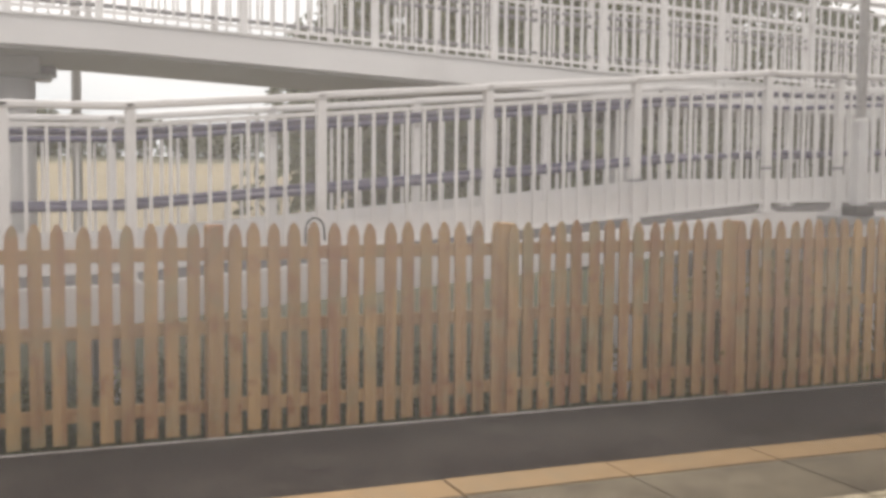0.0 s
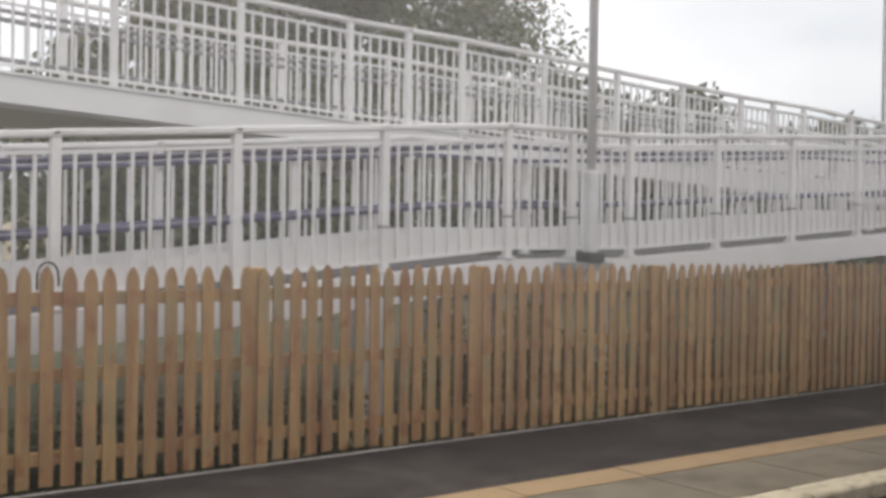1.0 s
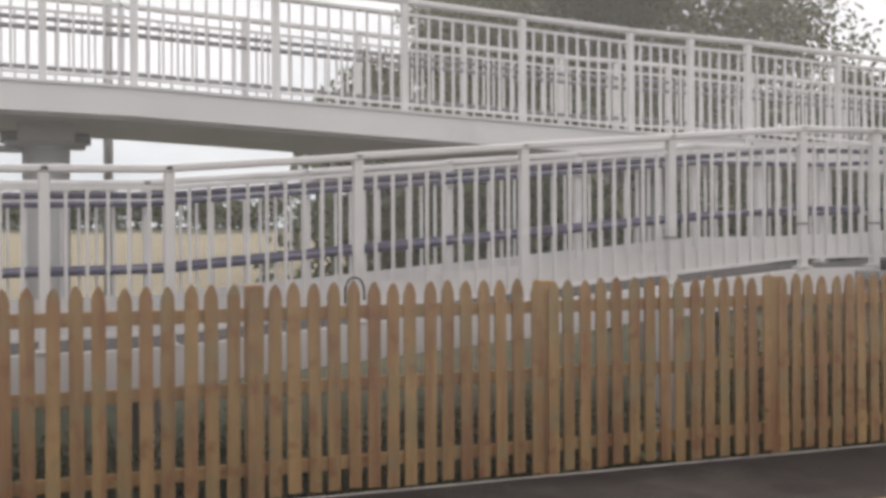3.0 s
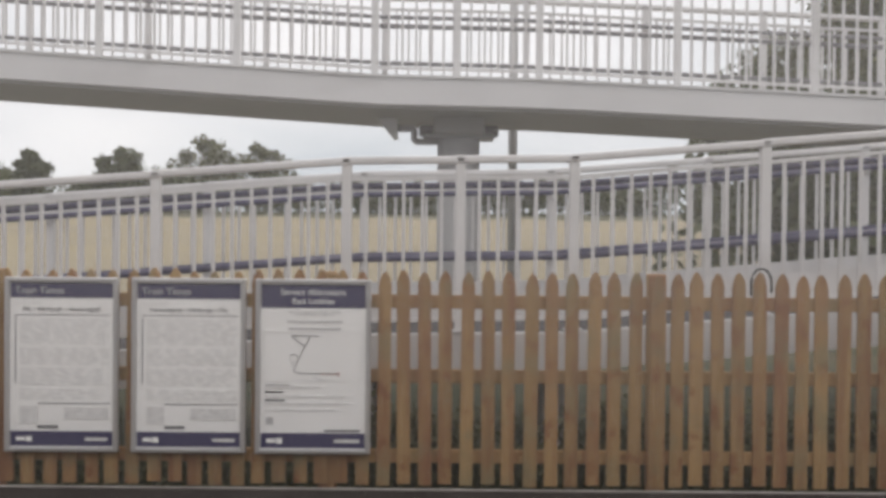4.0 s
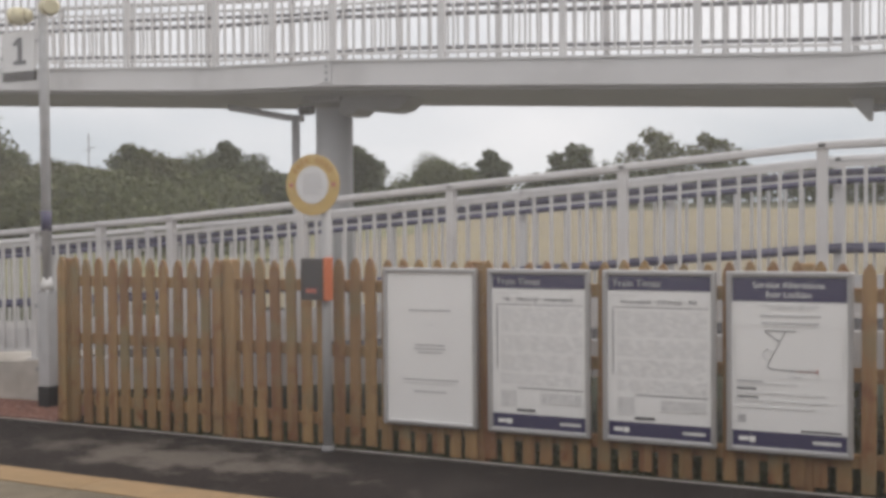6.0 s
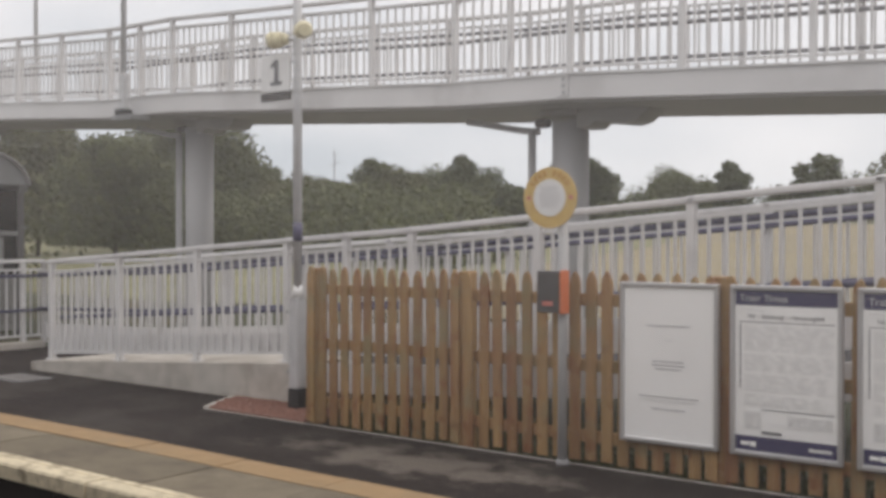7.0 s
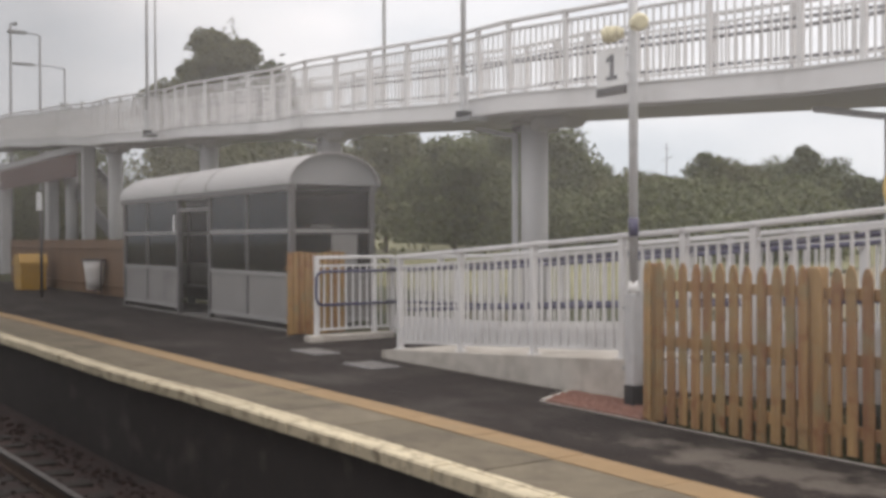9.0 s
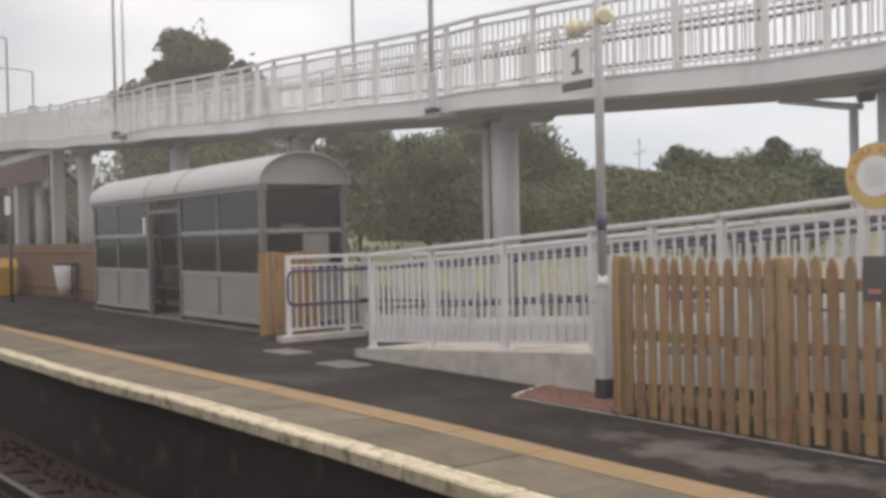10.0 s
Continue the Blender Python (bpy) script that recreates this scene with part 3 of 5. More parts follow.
def railing_bay(x0, x1, y, inward, level, height, group, raised=False, last=False, bars=True, handrails=True, label=""):
    """One bay of parapet railing from the post at x0 to the next one."""
    z0, z1 = level(x0), level(x1)
    bay = thing("railing_bay", label, "railing", group, (x0, y, z0))
    dz, w = z1 - z0, x1 - x0
    ends = (0, w) if last else (0,)
    for e in ends:
        zz = dz if e else 0.0
        part("post", box(e - 0.034, e + 0.034, -0.034, 0.034, zz, zz + height - 0.03, 0.006), STEEL, bay)
        part("base_plate", box(e - 0.058, e + 0.058, -0.06, 0.06, zz - 0.004, zz + 0.010, 0.003), STEEL, bay)
    part("top_rail", sloped(-0.034, w + 0.034, height - 0.045, height - 0.045 + dz, -0.045, 0.045, 0.05, 0.012), STEEL, bay)
    part("upper_rail", sloped(0.034, w - 0.034, height - 0.16, height - 0.16 + dz, -0.016, 0.016, 0.028), STEEL, bay)
    part("bottom_rail", sloped(0.034, w - 0.034, 0.07, 0.07 + dz, -0.016, 0.016, 0.026), STEEL, bay)
    if not raised and inward == 1 and x0 > 4.5:
        part("collar", box(-0.046, 0.040, -0.042, 0.040, 0.355, 0.378, 0.003), GALVDARK, bay, "dull metal post collar")
    if not raised:
        part("toe_plate", sloped(0.034, w - 0.034, 0.085, 0.085 + dz, inward * 0.016 - 0.002, inward * 0.016 + 0.003, 0.19), STEEL, bay, "pale grey toe plate")
    if handrails:
        for h in ((0.38, 0.88) if raised and inward == -1 else (0.50, 1.0)):
            yy = inward * 0.10
            part("handrail", tube([(0, yy, h), (w, yy, h + dz)], 0.024, 8), UPRAIL if raised else NAVY, bay, "dark tubular handrail")
            part("bracket", tube([(0, inward * 0.03, h - 0.05), (0, yy, h - 0.05), (0, yy, h - 0.02)], 0.010, 6), STEEL, bay)
    if bars:
        n = 9 if w > 1 else 5
        me = bar_mesh(height - 0.16 - 0.09)
        for i in range(n):
            u = (i + 1) / (n + 1)
            piece("baluster", me, bay, (u * w, 0, 0.09 + u * dz))
    return bay


lower_posts = [-11.362, -10.03, -8.70] + post_xs(-7.4, 17.5)
for i, (a, b) in enumerate(zip(lower_posts, lower_posts[1:])):
    railing_bay(a, b, RAMPF, 1, lower_z, 1.19, "front railing of the lower ramp", last=b == lower_posts[-1],
                label="pale grey painted steel ramp railing with vertical bars")
back_posts = [-14.05, -12.7] + lower_posts
for i, (a, b) in enumerate(zip(back_posts, back_posts[1:])):
    railing_bay(a, b, RAMPB, -1, lower_z, 1.19, "rear railing of the lower ramp", last=b == back_posts[-1],
                label="pale grey steel railing along the ramp's far side")
upper_posts = post_xs(-54.7, 25.2)
for a, b in zip(upper_posts, upper_posts[1:]):
    railing_bay(a, b, UPF, 1, upper_z, 1.13, "front parapet of the upper ramp", raised=True, last=b == upper_posts[-1],
                label="pale grey steel parapet of the raised walkway")
for a, b in zip(upper_posts, upper_posts[1:]):
    railing_bay(a, b, UPB, -1, upper_z, 1.13, "rear parapet of the upper ramp", raised=True, last=b == upper_posts[-1],
                label="pale grey steel parapet on the walkway's far side")

# Concrete start of the lower ramp, and its raised deck behind the picket fence.
outline = [(-11.62, -0.15), (-11.62, 0.10), (-11.36, 0.125)] + [(x, z - 0.01) for x, z in LOWER if -11.3 < x < -7.3] + [(-7.0, lower_z(-7.0) - 0.01), (-7.0, -0.15)]
structure("ramp_wall", extruded(outline, "y", 6.95, 8.75), CONCRETE, "pale concrete base wall of the ramp", "wall")
outline = [(-7.0, lower_z(-7.0) - 0.012)] + [(x, z - 0.012) for x, z in LOWER if -7 < x < 17] + [(17, lower_z(17) - 0.012), (17, lower_z(17) - 0.27)]
outline += [(x, z - 0.27) for x, z in reversed(LOWER) if -7 < x < 17] + [(-7.0, lower_z(-7.0) - 0.27)]
deck = thing("lower_ramp_deck", "pale grey raised ramp deck on short posts", "ramp")
part("deck", extruded(outline, "y", 7.025, 8.68), STEELDARK, deck)
tops = [(-7.0, lower_z(-7.0))] + [(x, z) for x, z in LOWER if -7 < x < 17] + [(17, lower_z(17))]
part("walking_surface", extruded([(x, z - 0.004) for x, z in tops] + [(x, z - 0.014) for x, z in reversed(tops)], "y", 7.11, 8.58), ANTISLIP, deck, "dark anti-slip walking surface")
for k in range(-1, 3):
    for x in (X0 + k * MODULE + 0.1, X0 + k * MODULE + 1.45):
        if x > -6.9:
            part("support_post", box(x - 0.08, x + 0.08, 7.25, 7.41, land(x, 7.3) - 0.1, lower_z(x) - 0.26, 0.01), COLUMN, deck)
            part("support_post", box(x - 0.08, x + 0.08, 8.3, 8.46, land(x, 8.4) - 0.1, lower_z(x) - 0.26, 0.01), COLUMN, deck)

part("support_post", box(4.60, 4.76, 6.86, 7.02, land(4.6, 6.9) - 0.1, lower_z(4.6) - 0.06, 0.01), STEELDARK, deck)

# Railing across the foot of the ramp, with its looped handrail.
bay = thing("end_railing", "pale grey steel railing with navy looped handrail on a concrete strip", "railing", "", (-14.05, 7.28, 0.09))
part("plinth", box(-0.11, 0.11, -0.16, 1.30, -0.14, 0.0, 0.012), CONCRETE, bay, "pale concrete strip")
for yy in (0.0, 1.0):
    part("post", box(-0.034, 0.034, yy - 0.034, yy + 0.034, 0, 1.15, 0.006), STEEL, bay)
part("top_rail", box(-0.045, 0.045, -0.034, 1.34, 1.145, 1.195, 0.012), STEEL, bay)
part("upper_rail", box(-0.016, 0.016, 0.034, 1.3, 1.03, 1.06), STEEL, bay)
part("bottom_rail", box(-0.016, 0.016, 0.034, 1.3, 0.07, 0.10), STEEL, bay)
for i in range(10):
    if i != 7:
        piece("baluster", bar_mesh(1.03 - 0.09), bay, (0, 0.125 * (i + 1), 0.09))
loop = [(0.10, 1.34, 0.46), (0.10, 0.04, 0.46), (0.10, -0.03, 0.49), (0.10, -0.06, 0.56), (0.10, -0.06, 0.86), (0.10, -0.03, 0.93), (0.10, 0.04, 0.96), (0.10, 1.34, 0.96)]
part("handrail", tube(loop, 0.024, 8), NAVY, bay, "navy blue looped handrail")

# Raised walkway: edge girders, deck and soffit.
walkway = thing("raised_walkway", "pale grey steel footbridge ramp rising on columns", "footbridge")
A, B_ = -62, 25.3
kn = [(A, upper_z(A))] + [(x, z) for x, z in UPPER if A < x < B_] + [(B_, upper_z(B_))]
for name, y0, y1 in (("front_girder", UPF - 0.08, UPF + 0.10), ("rear_girder", UPB - 0.10, UPB + 0.08)):
    part(name, extruded([(x, z) for x, z in kn] + [(x, z - 0.265) for x, z in reversed(kn)], "y", y0, y1), STEELDARK, walkway, "pale grey steel edge girder")
    part("flange", extruded([(x, z + 0.012) for x, z in kn] + [(x, z - 0.012) for x, z in reversed(kn)], "y", y0 - 0.025, y1 + 0.025), STEELDARK, walkway)
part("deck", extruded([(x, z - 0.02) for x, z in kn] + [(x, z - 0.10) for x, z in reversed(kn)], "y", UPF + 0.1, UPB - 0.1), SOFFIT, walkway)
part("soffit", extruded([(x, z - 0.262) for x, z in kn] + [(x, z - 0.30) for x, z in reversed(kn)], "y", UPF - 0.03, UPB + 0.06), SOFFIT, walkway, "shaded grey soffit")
for x in (-5.86, -19.36, 7.64):
    z = upper_z(x)
    sp = part("splice_plate", box(x - 0.075, x + 0.075, UPF - 0.098, UPF - 0.08, z - 0.24, z - 0.015, 0.004), STEELDARK, walkway)
    for dz in (0.06, 0.13, 0.20):
        part("bolt", tube([(x + 0.02, UPF - 0.115, z - dz), (x + 0.02, UPF - 0.09, z - dz)], 0.016, 6), GALVDARK, sp)

for k in range(-6, 4):
    xc = X0 + k * MODULE + SHORT + (0.03 if k == 0 else 0.0 if k > 0 else 0.31 if k == -1 else -1.0 if k == -5 else 0.40)
    ztop = upper_z(xc) - 0.30
    pier = thing("pier", "grey steel pier with crosshead and drainpipe under the walkway", "pier", "walkway piers", (xc, 10.60, 0))
    zb = land(xc, 10.6) - 0.2
    part("column", tube([(0, 0, zb), (0, 0, ztop - 0.12)], 0.215, 24), COLUMN, pier)
    hd = 0.17 if k >= 0 else 0.07
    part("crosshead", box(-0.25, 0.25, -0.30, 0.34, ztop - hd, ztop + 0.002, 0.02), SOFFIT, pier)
    for s in (-1, 1):
        part("bearing_bolt", tube([(s * 0.23, -0.1, ztop - 0.12), (s * 0.40, -0.1, ztop - 0.12)], 0.060, 8), DARKGREY, pier)
    if k < 0:
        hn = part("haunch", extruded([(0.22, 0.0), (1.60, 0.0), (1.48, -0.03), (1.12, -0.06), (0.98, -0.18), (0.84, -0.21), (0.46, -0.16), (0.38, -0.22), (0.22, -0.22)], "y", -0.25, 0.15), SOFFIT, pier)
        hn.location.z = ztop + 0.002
    else:
        part("bearing_plate", box(-0.36, 0.36, -0.22, 0.2, ztop - 0.20, ztop - 0.16, 0.008), GALVDARK, pier)
    if k >= 0:
        part("drain_outlet", extruded([(-0.83, 0.0), (-0.62, 0.0), (-0.62, -0.20), (-0.66, -0.20)], "y", -0.1, 0.1), STEELDARK, pier, "pale tapered drain outlet")
        pier.children[-1].location.z = ztop + 0.002
        part("gutter_pipe", tube([(-0.64, 0, ztop - 0.09), (-0.46, 0, ztop - 0.09), (-0.45, 0, ztop - 0.10), (-0.45, 0, ztop - 0.21), (-0.44, 0, ztop - 0.22), (-0.20, 0, ztop - 0.22)], 0.035, 8), COLUMN, pier)
    else:
        part("gutter_pipe", tube([(-1.42, -0.1, ztop - 0.03), (-1.25, -0.1, ztop - 0.06), (-0.60, -0.1, ztop - 0.19), (-0.37, -0.1, ztop - 0.22)], 0.04, 8), COLUMN, pier)
        px_ = -0.47 if k == -1 else -0.37
        part("drainpipe", tube([(px_, -0.1, ztop - 0.19), (px_, -0.1, zb)], 0.05, 10), COLUMN, pier)

# ---------------------------------------------------------------- platform furniture: posters, signs, lamps


def poster_frame(x0, x1, z0, z1):
    ob = thing("poster_frame", "", "poster", "poster frames on the fence", (x0, 6.335, z0))
    w, h = x1 - x0, z1 - z0
    t, f = 0.035, 0.03
    part("backing", box(0.01, w - 0.01, -0.012, 0.012, 0.01, h - 0.01), PAPER, ob)
    for nm, bx in (("frame_side", (0, f, -0.03, 0.015, 0, h)), ("frame_side", (w - f, w, -0.03, 0.015, 0, h)),
                   ("frame_rail", (f, w - f, -0.03, 0.015, 0, f)), ("frame_rail", (f, w - f, -0.03, 0.015, h - f, h))):
        part(nm, box(*bx, 0.006), ALU, ob, "silver aluminium frame")
    return ob, w, h


def bar(ob, name, x0, x1, z0, z1, material, lift=0.014):
    return part(name, box(x0, x1, -lift - 0.0015, -lift + 0.003, z0, z1), material, ob)


ZB, ZT = 0.212, 1.278
p, w, h = poster_frame(-3.395, -2.70, ZB, ZT)
tagged(p, "mostly blank white notice in a silver frame on the fence")
for z, hw, m_ in ((0.78, 0.155, PRINTMID), (0.685, 0.03, PRINTGREY), (0.545, 0.11, PRINTMID), (0.520, 0.118, PRINTMID), (0.495, 0.09, PRINTMID), (0.31, 0.21, PRINTMID), (0.285, 0.20, PRINTGREY), (0.23, 0.12, PRINTMID)):
    bar(p, "text_line", w / 2 - hw, w / 2 + hw, z - 0.005, z + 0.005, m_)

for x0, x1, words in ((-2.622, -1.93, "Fife – Edinburgh – Newcraighall"), (-1.848, -1.152, "Newcraighall – Edinburgh – Fife")):
    p, w, h = poster_frame(x0, x1, ZB, ZT)
    tagged(p, "white train timetable poster with navy bands in silver frame")
    bar(p, "header_band", 0.034, w - 0.034, h - 0.125, h - 0.034, PRINTBLUE)
    bar(p, "footer_band", 0.034, w - 0.034, 0.034, 0.125, PRINTBLUE)
    lettering("Train Times", 0.062, 0.06, -0.0175, h - 0.083, PRINTMID, p, "heading", False)
    lettering(words, 0.037, w / 2, -0.0155, h - 0.195, PRINTDARK, p, "route_line")
    bar(p, "text_line", 0.06, 0.22, h - 0.158, h - 0.152, PRINTGREY)
    bar(p, "rule", 0.06, w - 0.05, h - 0.232, h - 0.228, PRINTDARK)
    bar(p, "rule", 0.062, 0.067, 0.42, h - 0.24, PRINTDARK)
    bar(p, "rule", 0.20, w - 0.05, 0.292, 0.297, PRINTDARK)
    rng = random.Random(words)
    for r in range(30):
        z = h - 0.26 - r * 0.0178
        if z < 0.31 or r in (9, 16, 23):
            continue
        a = 0.09
        while a < w - 0.09:
            b = min(a + 0.02 + 0.09 * rng.random(), w - 0.055)
            bar(p, "timetable_row", a, b, z - 0.004, z + 0.004, PRINTGREY)
            a = b + 0.008 + 0.035 * rng.random()
    bar(p, "text_block", 0.09, 0.20, 0.17, 0.28, PRINTGREY)
    bar(p, "text_block", 0.36, w - 0.06, 0.20, 0.27, PRINTGREY)
    bar(p, "notice_bar", 0.20, 0.325, 0.142, 0.160, PRINTDARK)
    bar(p, "logo_shape", 0.07, 0.125, 0.066, 0.088, PAPER, 0.016)
    bar(p, "logo_shape", 0.13, 0.165, 0.060, 0.092, PAPER, 0.016)
    bar(p, "logo_shape", w - 0.20, w - 0.065, 0.068, 0.086, PRINTGREY, 0.016)

p, w, h = poster_frame(-1.092, -0.388, ZB, ZT)
tagged(p, "white service notice poster with navy bands and line map")
bar(p, "header_band", 0.034, w - 0.034, h - 0.175, h - 0.034, PRINTBLUE)
bar(p, "footer_band", 0.034, w - 0.034, 0.034, 0.125, PRINTBLUE)
lettering("Service Alterations", 0.052, w / 2, -0.0175, h - 0.080, PAPER, p, "heading")
lettering("East Lothian", 0.052, w / 2, -0.0175, h - 0.135, PAPER, p, "heading")
for z, a, b, m_ in ((h - 0.20, 0.20, 0.52, PRINTGREY), (h - 0.215, 0.24, 0.48, PRINTGREY), (h - 0.26, 0.19, 0.53, PRINTMID), (h - 0.302, 0.20, 0.52, PRINTMID), (0.42, 0.06, 0.21, PRINTMID),
                    (0.405, 0.06, 0.40, PRINTGREY), (0.375, 0.06, 0.17, PRINTDARK), (0.35, 0.06, 0.55, PRINTGREY), (0.325, 0.06, 0.18, PRINTDARK), (0.305, 0.06, 0.58, PRINTGREY), (0.265, 0.06, 0.5, PRINTGREY),
                    (0.140, 0.42, 0.64, PRINTDARK)):
    bar(p, "text_line", a, b, z - 0.006, z + 0.006, m_)
for a, b, c, d in ((0.05, 0.65, 0.745, 0.748), (0.05, 0.65, 0.445, 0.448), (0.05, 0.053, 0.445, 0.748), (0.647, 0.65, 0.445, 0.748)):
    bar(p, "map_border", a, b, c, d, PRINTGREY)
bar(p, "qr_block", 0.065, 0.11, 0.175, 0.22, PRINTMID)
bar(p, "logo_shape", 0.07, 0.125, 0.066, 0.090, PAPER, 0.016)
bar(p, "logo_shape", 0.13, 0.165, 0.060, 0.094, PAPER, 0.016)
bar(p, "logo_shape", w - 0.22, w - 0.065, 0.068, 0.088, PRINTGREY, 0.016)
for pts, m_ in (([(0.22, 0.72), (0.39, 0.72)], PRINTDARK), ([(0.22, 0.715), (0.30, 0.655)], PRINTDARK), ([(0.335, 0.72), (0.235, 0.52), (0.235, 0.505), (0.26, 0.492), (0.51, 0.49)], PRINTDARK),
                ([(0.265, 0.59), (0.225, 0.61), (0.205, 0.575), (0.23, 0.545)], PRINTMID), ([(0.37, 0.49), (0.37, 0.455), (0.43, 0.455)], PRINTMID), ([(0.51, 0.505), (0.51, 0.47)], PRINTRED), ([(0.40, 0.488), (0.51, 0.488)], PRINTRED)):
    part("map_line", tube([(x, -0.015, z) for x, z in pts], 0.0025, 5), m_, p)


def help_point(x, y):
    ob = thing("help_point", "round yellow-ringed sign and dark call box on galvanised post", "help point", "", (x, y, 0))
    part("post", tube([(0, 0, 0), (0, 0, 1.86)], 0.033, 14), COLUMN, ob)
    part("foot_collar", tube([(0, 0, 0), (0, 0, 0.03)], 0.045, 14), COLUMN, ob)

    def disc(r, y0, y1, dx=0.0):
        bm = bmesh.new()
        add_tube(bm, [(dx, y0, 1.853), (dx, y1, 1.853)], r, 40)
        return bm

    sign = part("sign_ring", disc(0.213, -0.052, -0.038, -0.075), ORANGE, ob, "yellow-orange round sign ring")
    part("sign_face", disc(0.130, -0.056, -0.040, -0.075), WHITEPLASTIC, sign, "white sign centre")
    for k in range(7):
        hw = 0.085 - 0.006 * abs(k - 3) - 0.01 * (k % 2)
        part("text_line", box(-0.075 - hw, -0.075 + hw, -0.0575, -0.055, 1.918 - k * 0.021, 1.926 - k * 0.021), PRINTMID, sign)
    for k in range(9):
        a = radians(35 + 110 * k / 8)
        bm = box(-0.010, 0.010, -0.054, -0.051, -0.018, 0.018)
        bmesh.ops.rotate(bm, verts=bm.verts, cent=(0, 0, 0), matrix=Matrix.Rotation(radians(90) - a, 3, "Y"))
        bmesh.ops.translate(bm, verts=bm.verts, vec=(-0.075 + 0.172 * math.cos(a), 0, 1.853 + 0.172 * math.sin(a)))
        if k != 4:
            part("lettering_bar", bm, mat_ring, sign)
    for s in (-1, 1):
        part("mark", box(-0.075 + s * 0.17 - 0.015, -0.075 + s * 0.17 + 0.015, -0.054, -0.051, 1.84, 1.866), PRINTRED, sign)
    part("call_box", box(-0.150, 0.040, -0.10, 0.02, 1.055, 1.345, 0.01), DARKGREY, ob, "dark grey call box")
    part("side_panel", box(0.034, 0.056, -0.104, 0.0, 1.05, 1.35, 0.006), REDORANGE, ob, "orange side panel")
    part("call_mark", box(-0.105, -0.02, -0.1035, -0.099, 1.105, 1.135, 0.001), PRINTRED, ob, "red call symbol")
    return ob


mat_ring = mat("ring_lettering", (0.45, 0.22, 0.04), 0.5, vary=0.1, bump=0.0)
help_point(-3.805, 6.25)


def platform_lamp(x, y):
    ob = thing("lamp_post", "grey platform lamp post with hinged base and number sign", "lamp post", "", (x, y, 0))
    part("base_sleeve", box(-0.066, 0.066, -0.066, 0.066, 0, 0.20, 0.01), BLACK, ob, "black base sleeve")
    part("hinge_box", box(-0.060, 0.060, -0.060, 0.060, 0.20, 1.03, 0.01), GALV, ob)
    cap = bmesh.new()
    add_tube(cap, [(0, 0, 1.03), (0, 0, 1.15)], 0.085, 4, 0.05)
    part("cap", cap, WHITEPLASTIC, ob, "pale sloping cap")
    part("pole", tube([(0, 0, 1.1), (0, 0, 5.2)], 0.042, 14), GALV, ob)
    part("band", tube([(0, 0, 1.55), (0, 0, 1.72)], 0.046, 14), PRINTBLUE, ob, "dark blue band")
    for i, zz in enumerate((0.35, 0.9)):
        part("hinge", tube([(-0.09, -0.04, zz), (-0.06, -0.04, zz)], 0.018, 8), GALVDARK, ob)
    sg = part("number_sign", box(-0.42, -0.045, -0.062, -0.035, 2.93, 3.28, 0.006), WHITEPLASTIC, ob, "white platform number sign")
    part("sign_foot", box(-0.42, -0.045, -0.066, -0.03, 2.85, 2.93, 0.006), DARKGREY, sg, "dark sign strip")
    part("bracket", tube([(-0.05, -0.045, 3.2), (0.0, 0.0, 3.2)], 0.02, 8), GALV, ob)
    one = [(-0.07, 0.0), (0.075, 0.0), (0.075, 0.038), (0.030, 0.038), (0.030, 0.235), (-0.010, 0.235), (-0.075, 0.19), (-0.062, 0.158), (-0.022, 0.182), (-0.022, 0.038), (-0.07, 0.038)]
    part("numeral", extruded([(x - 0.215, z + 2.99) for x, z in one], "y", -0.066, -0.060), PRINTDARK, sg, "dark numeral one")
    for sx, sz, tx in ((-1, 3.40, -0.19), (1, 3.45, 0.22)):
        bm = bmesh.new()
        pts = [(tx * 0.35, -0.05, sz + 0.0), (tx * 0.6, -0.09, sz), (tx, -0.14, sz - 0.01), (tx * 1.2, -0.17, sz - 0.02)]
        for (a, b, r0, r1) in ((0, 1, 0.04, 0.070), (1, 2, 0.070, 0.082), (2, 3, 0.082, 0.055)):
            add_tube(bm, [pts[a], pts[b]], r0, 16, r1)
        part("loudspeaker", bm, CREAM, ob, "cream loudspeaker horn")
        part("speaker_arm", tube([(0, 0, sz), (tx * 0.4, -0.05, sz)], 0.018, 8), GALV, ob)
    return ob


platform_lamp(-6.93, 6.78)


def bridge_lamp(x, y, z, top, bracket=True, box_h=0.75, r=0.045, label="slim grey lamp column bracketed to the walkway"):
    ob = thing("lamp_column", label, "lamp column", "lamp columns", (x, y, z))
    part("shaft", tube([(0, 0, 0.0), (0, 0, top - z)], r, 12, r * 0.75), GALV, ob)
    if bracket:
        part("hinge_box", box(-0.056, 0.056, -0.05, 0.05, 0.03, box_h, 0.012), GALV, ob)
        part("cap", box(-0.060, 0.060, -0.054, 0.054, box_h, box_h + 0.018, 0.006), WHITEPLASTIC, ob, "pale cap")
        part("base_plate", box(-0.10, 0.10, -0.09, 0.09, -0.06, 0.03, 0.008), BLACK, ob, "black base plate")
        part("bracket", box(-0.24, 0.24, -0.06, 0.30, -0.14, -0.06, 0.01), GALVDARK, ob)
    return ob


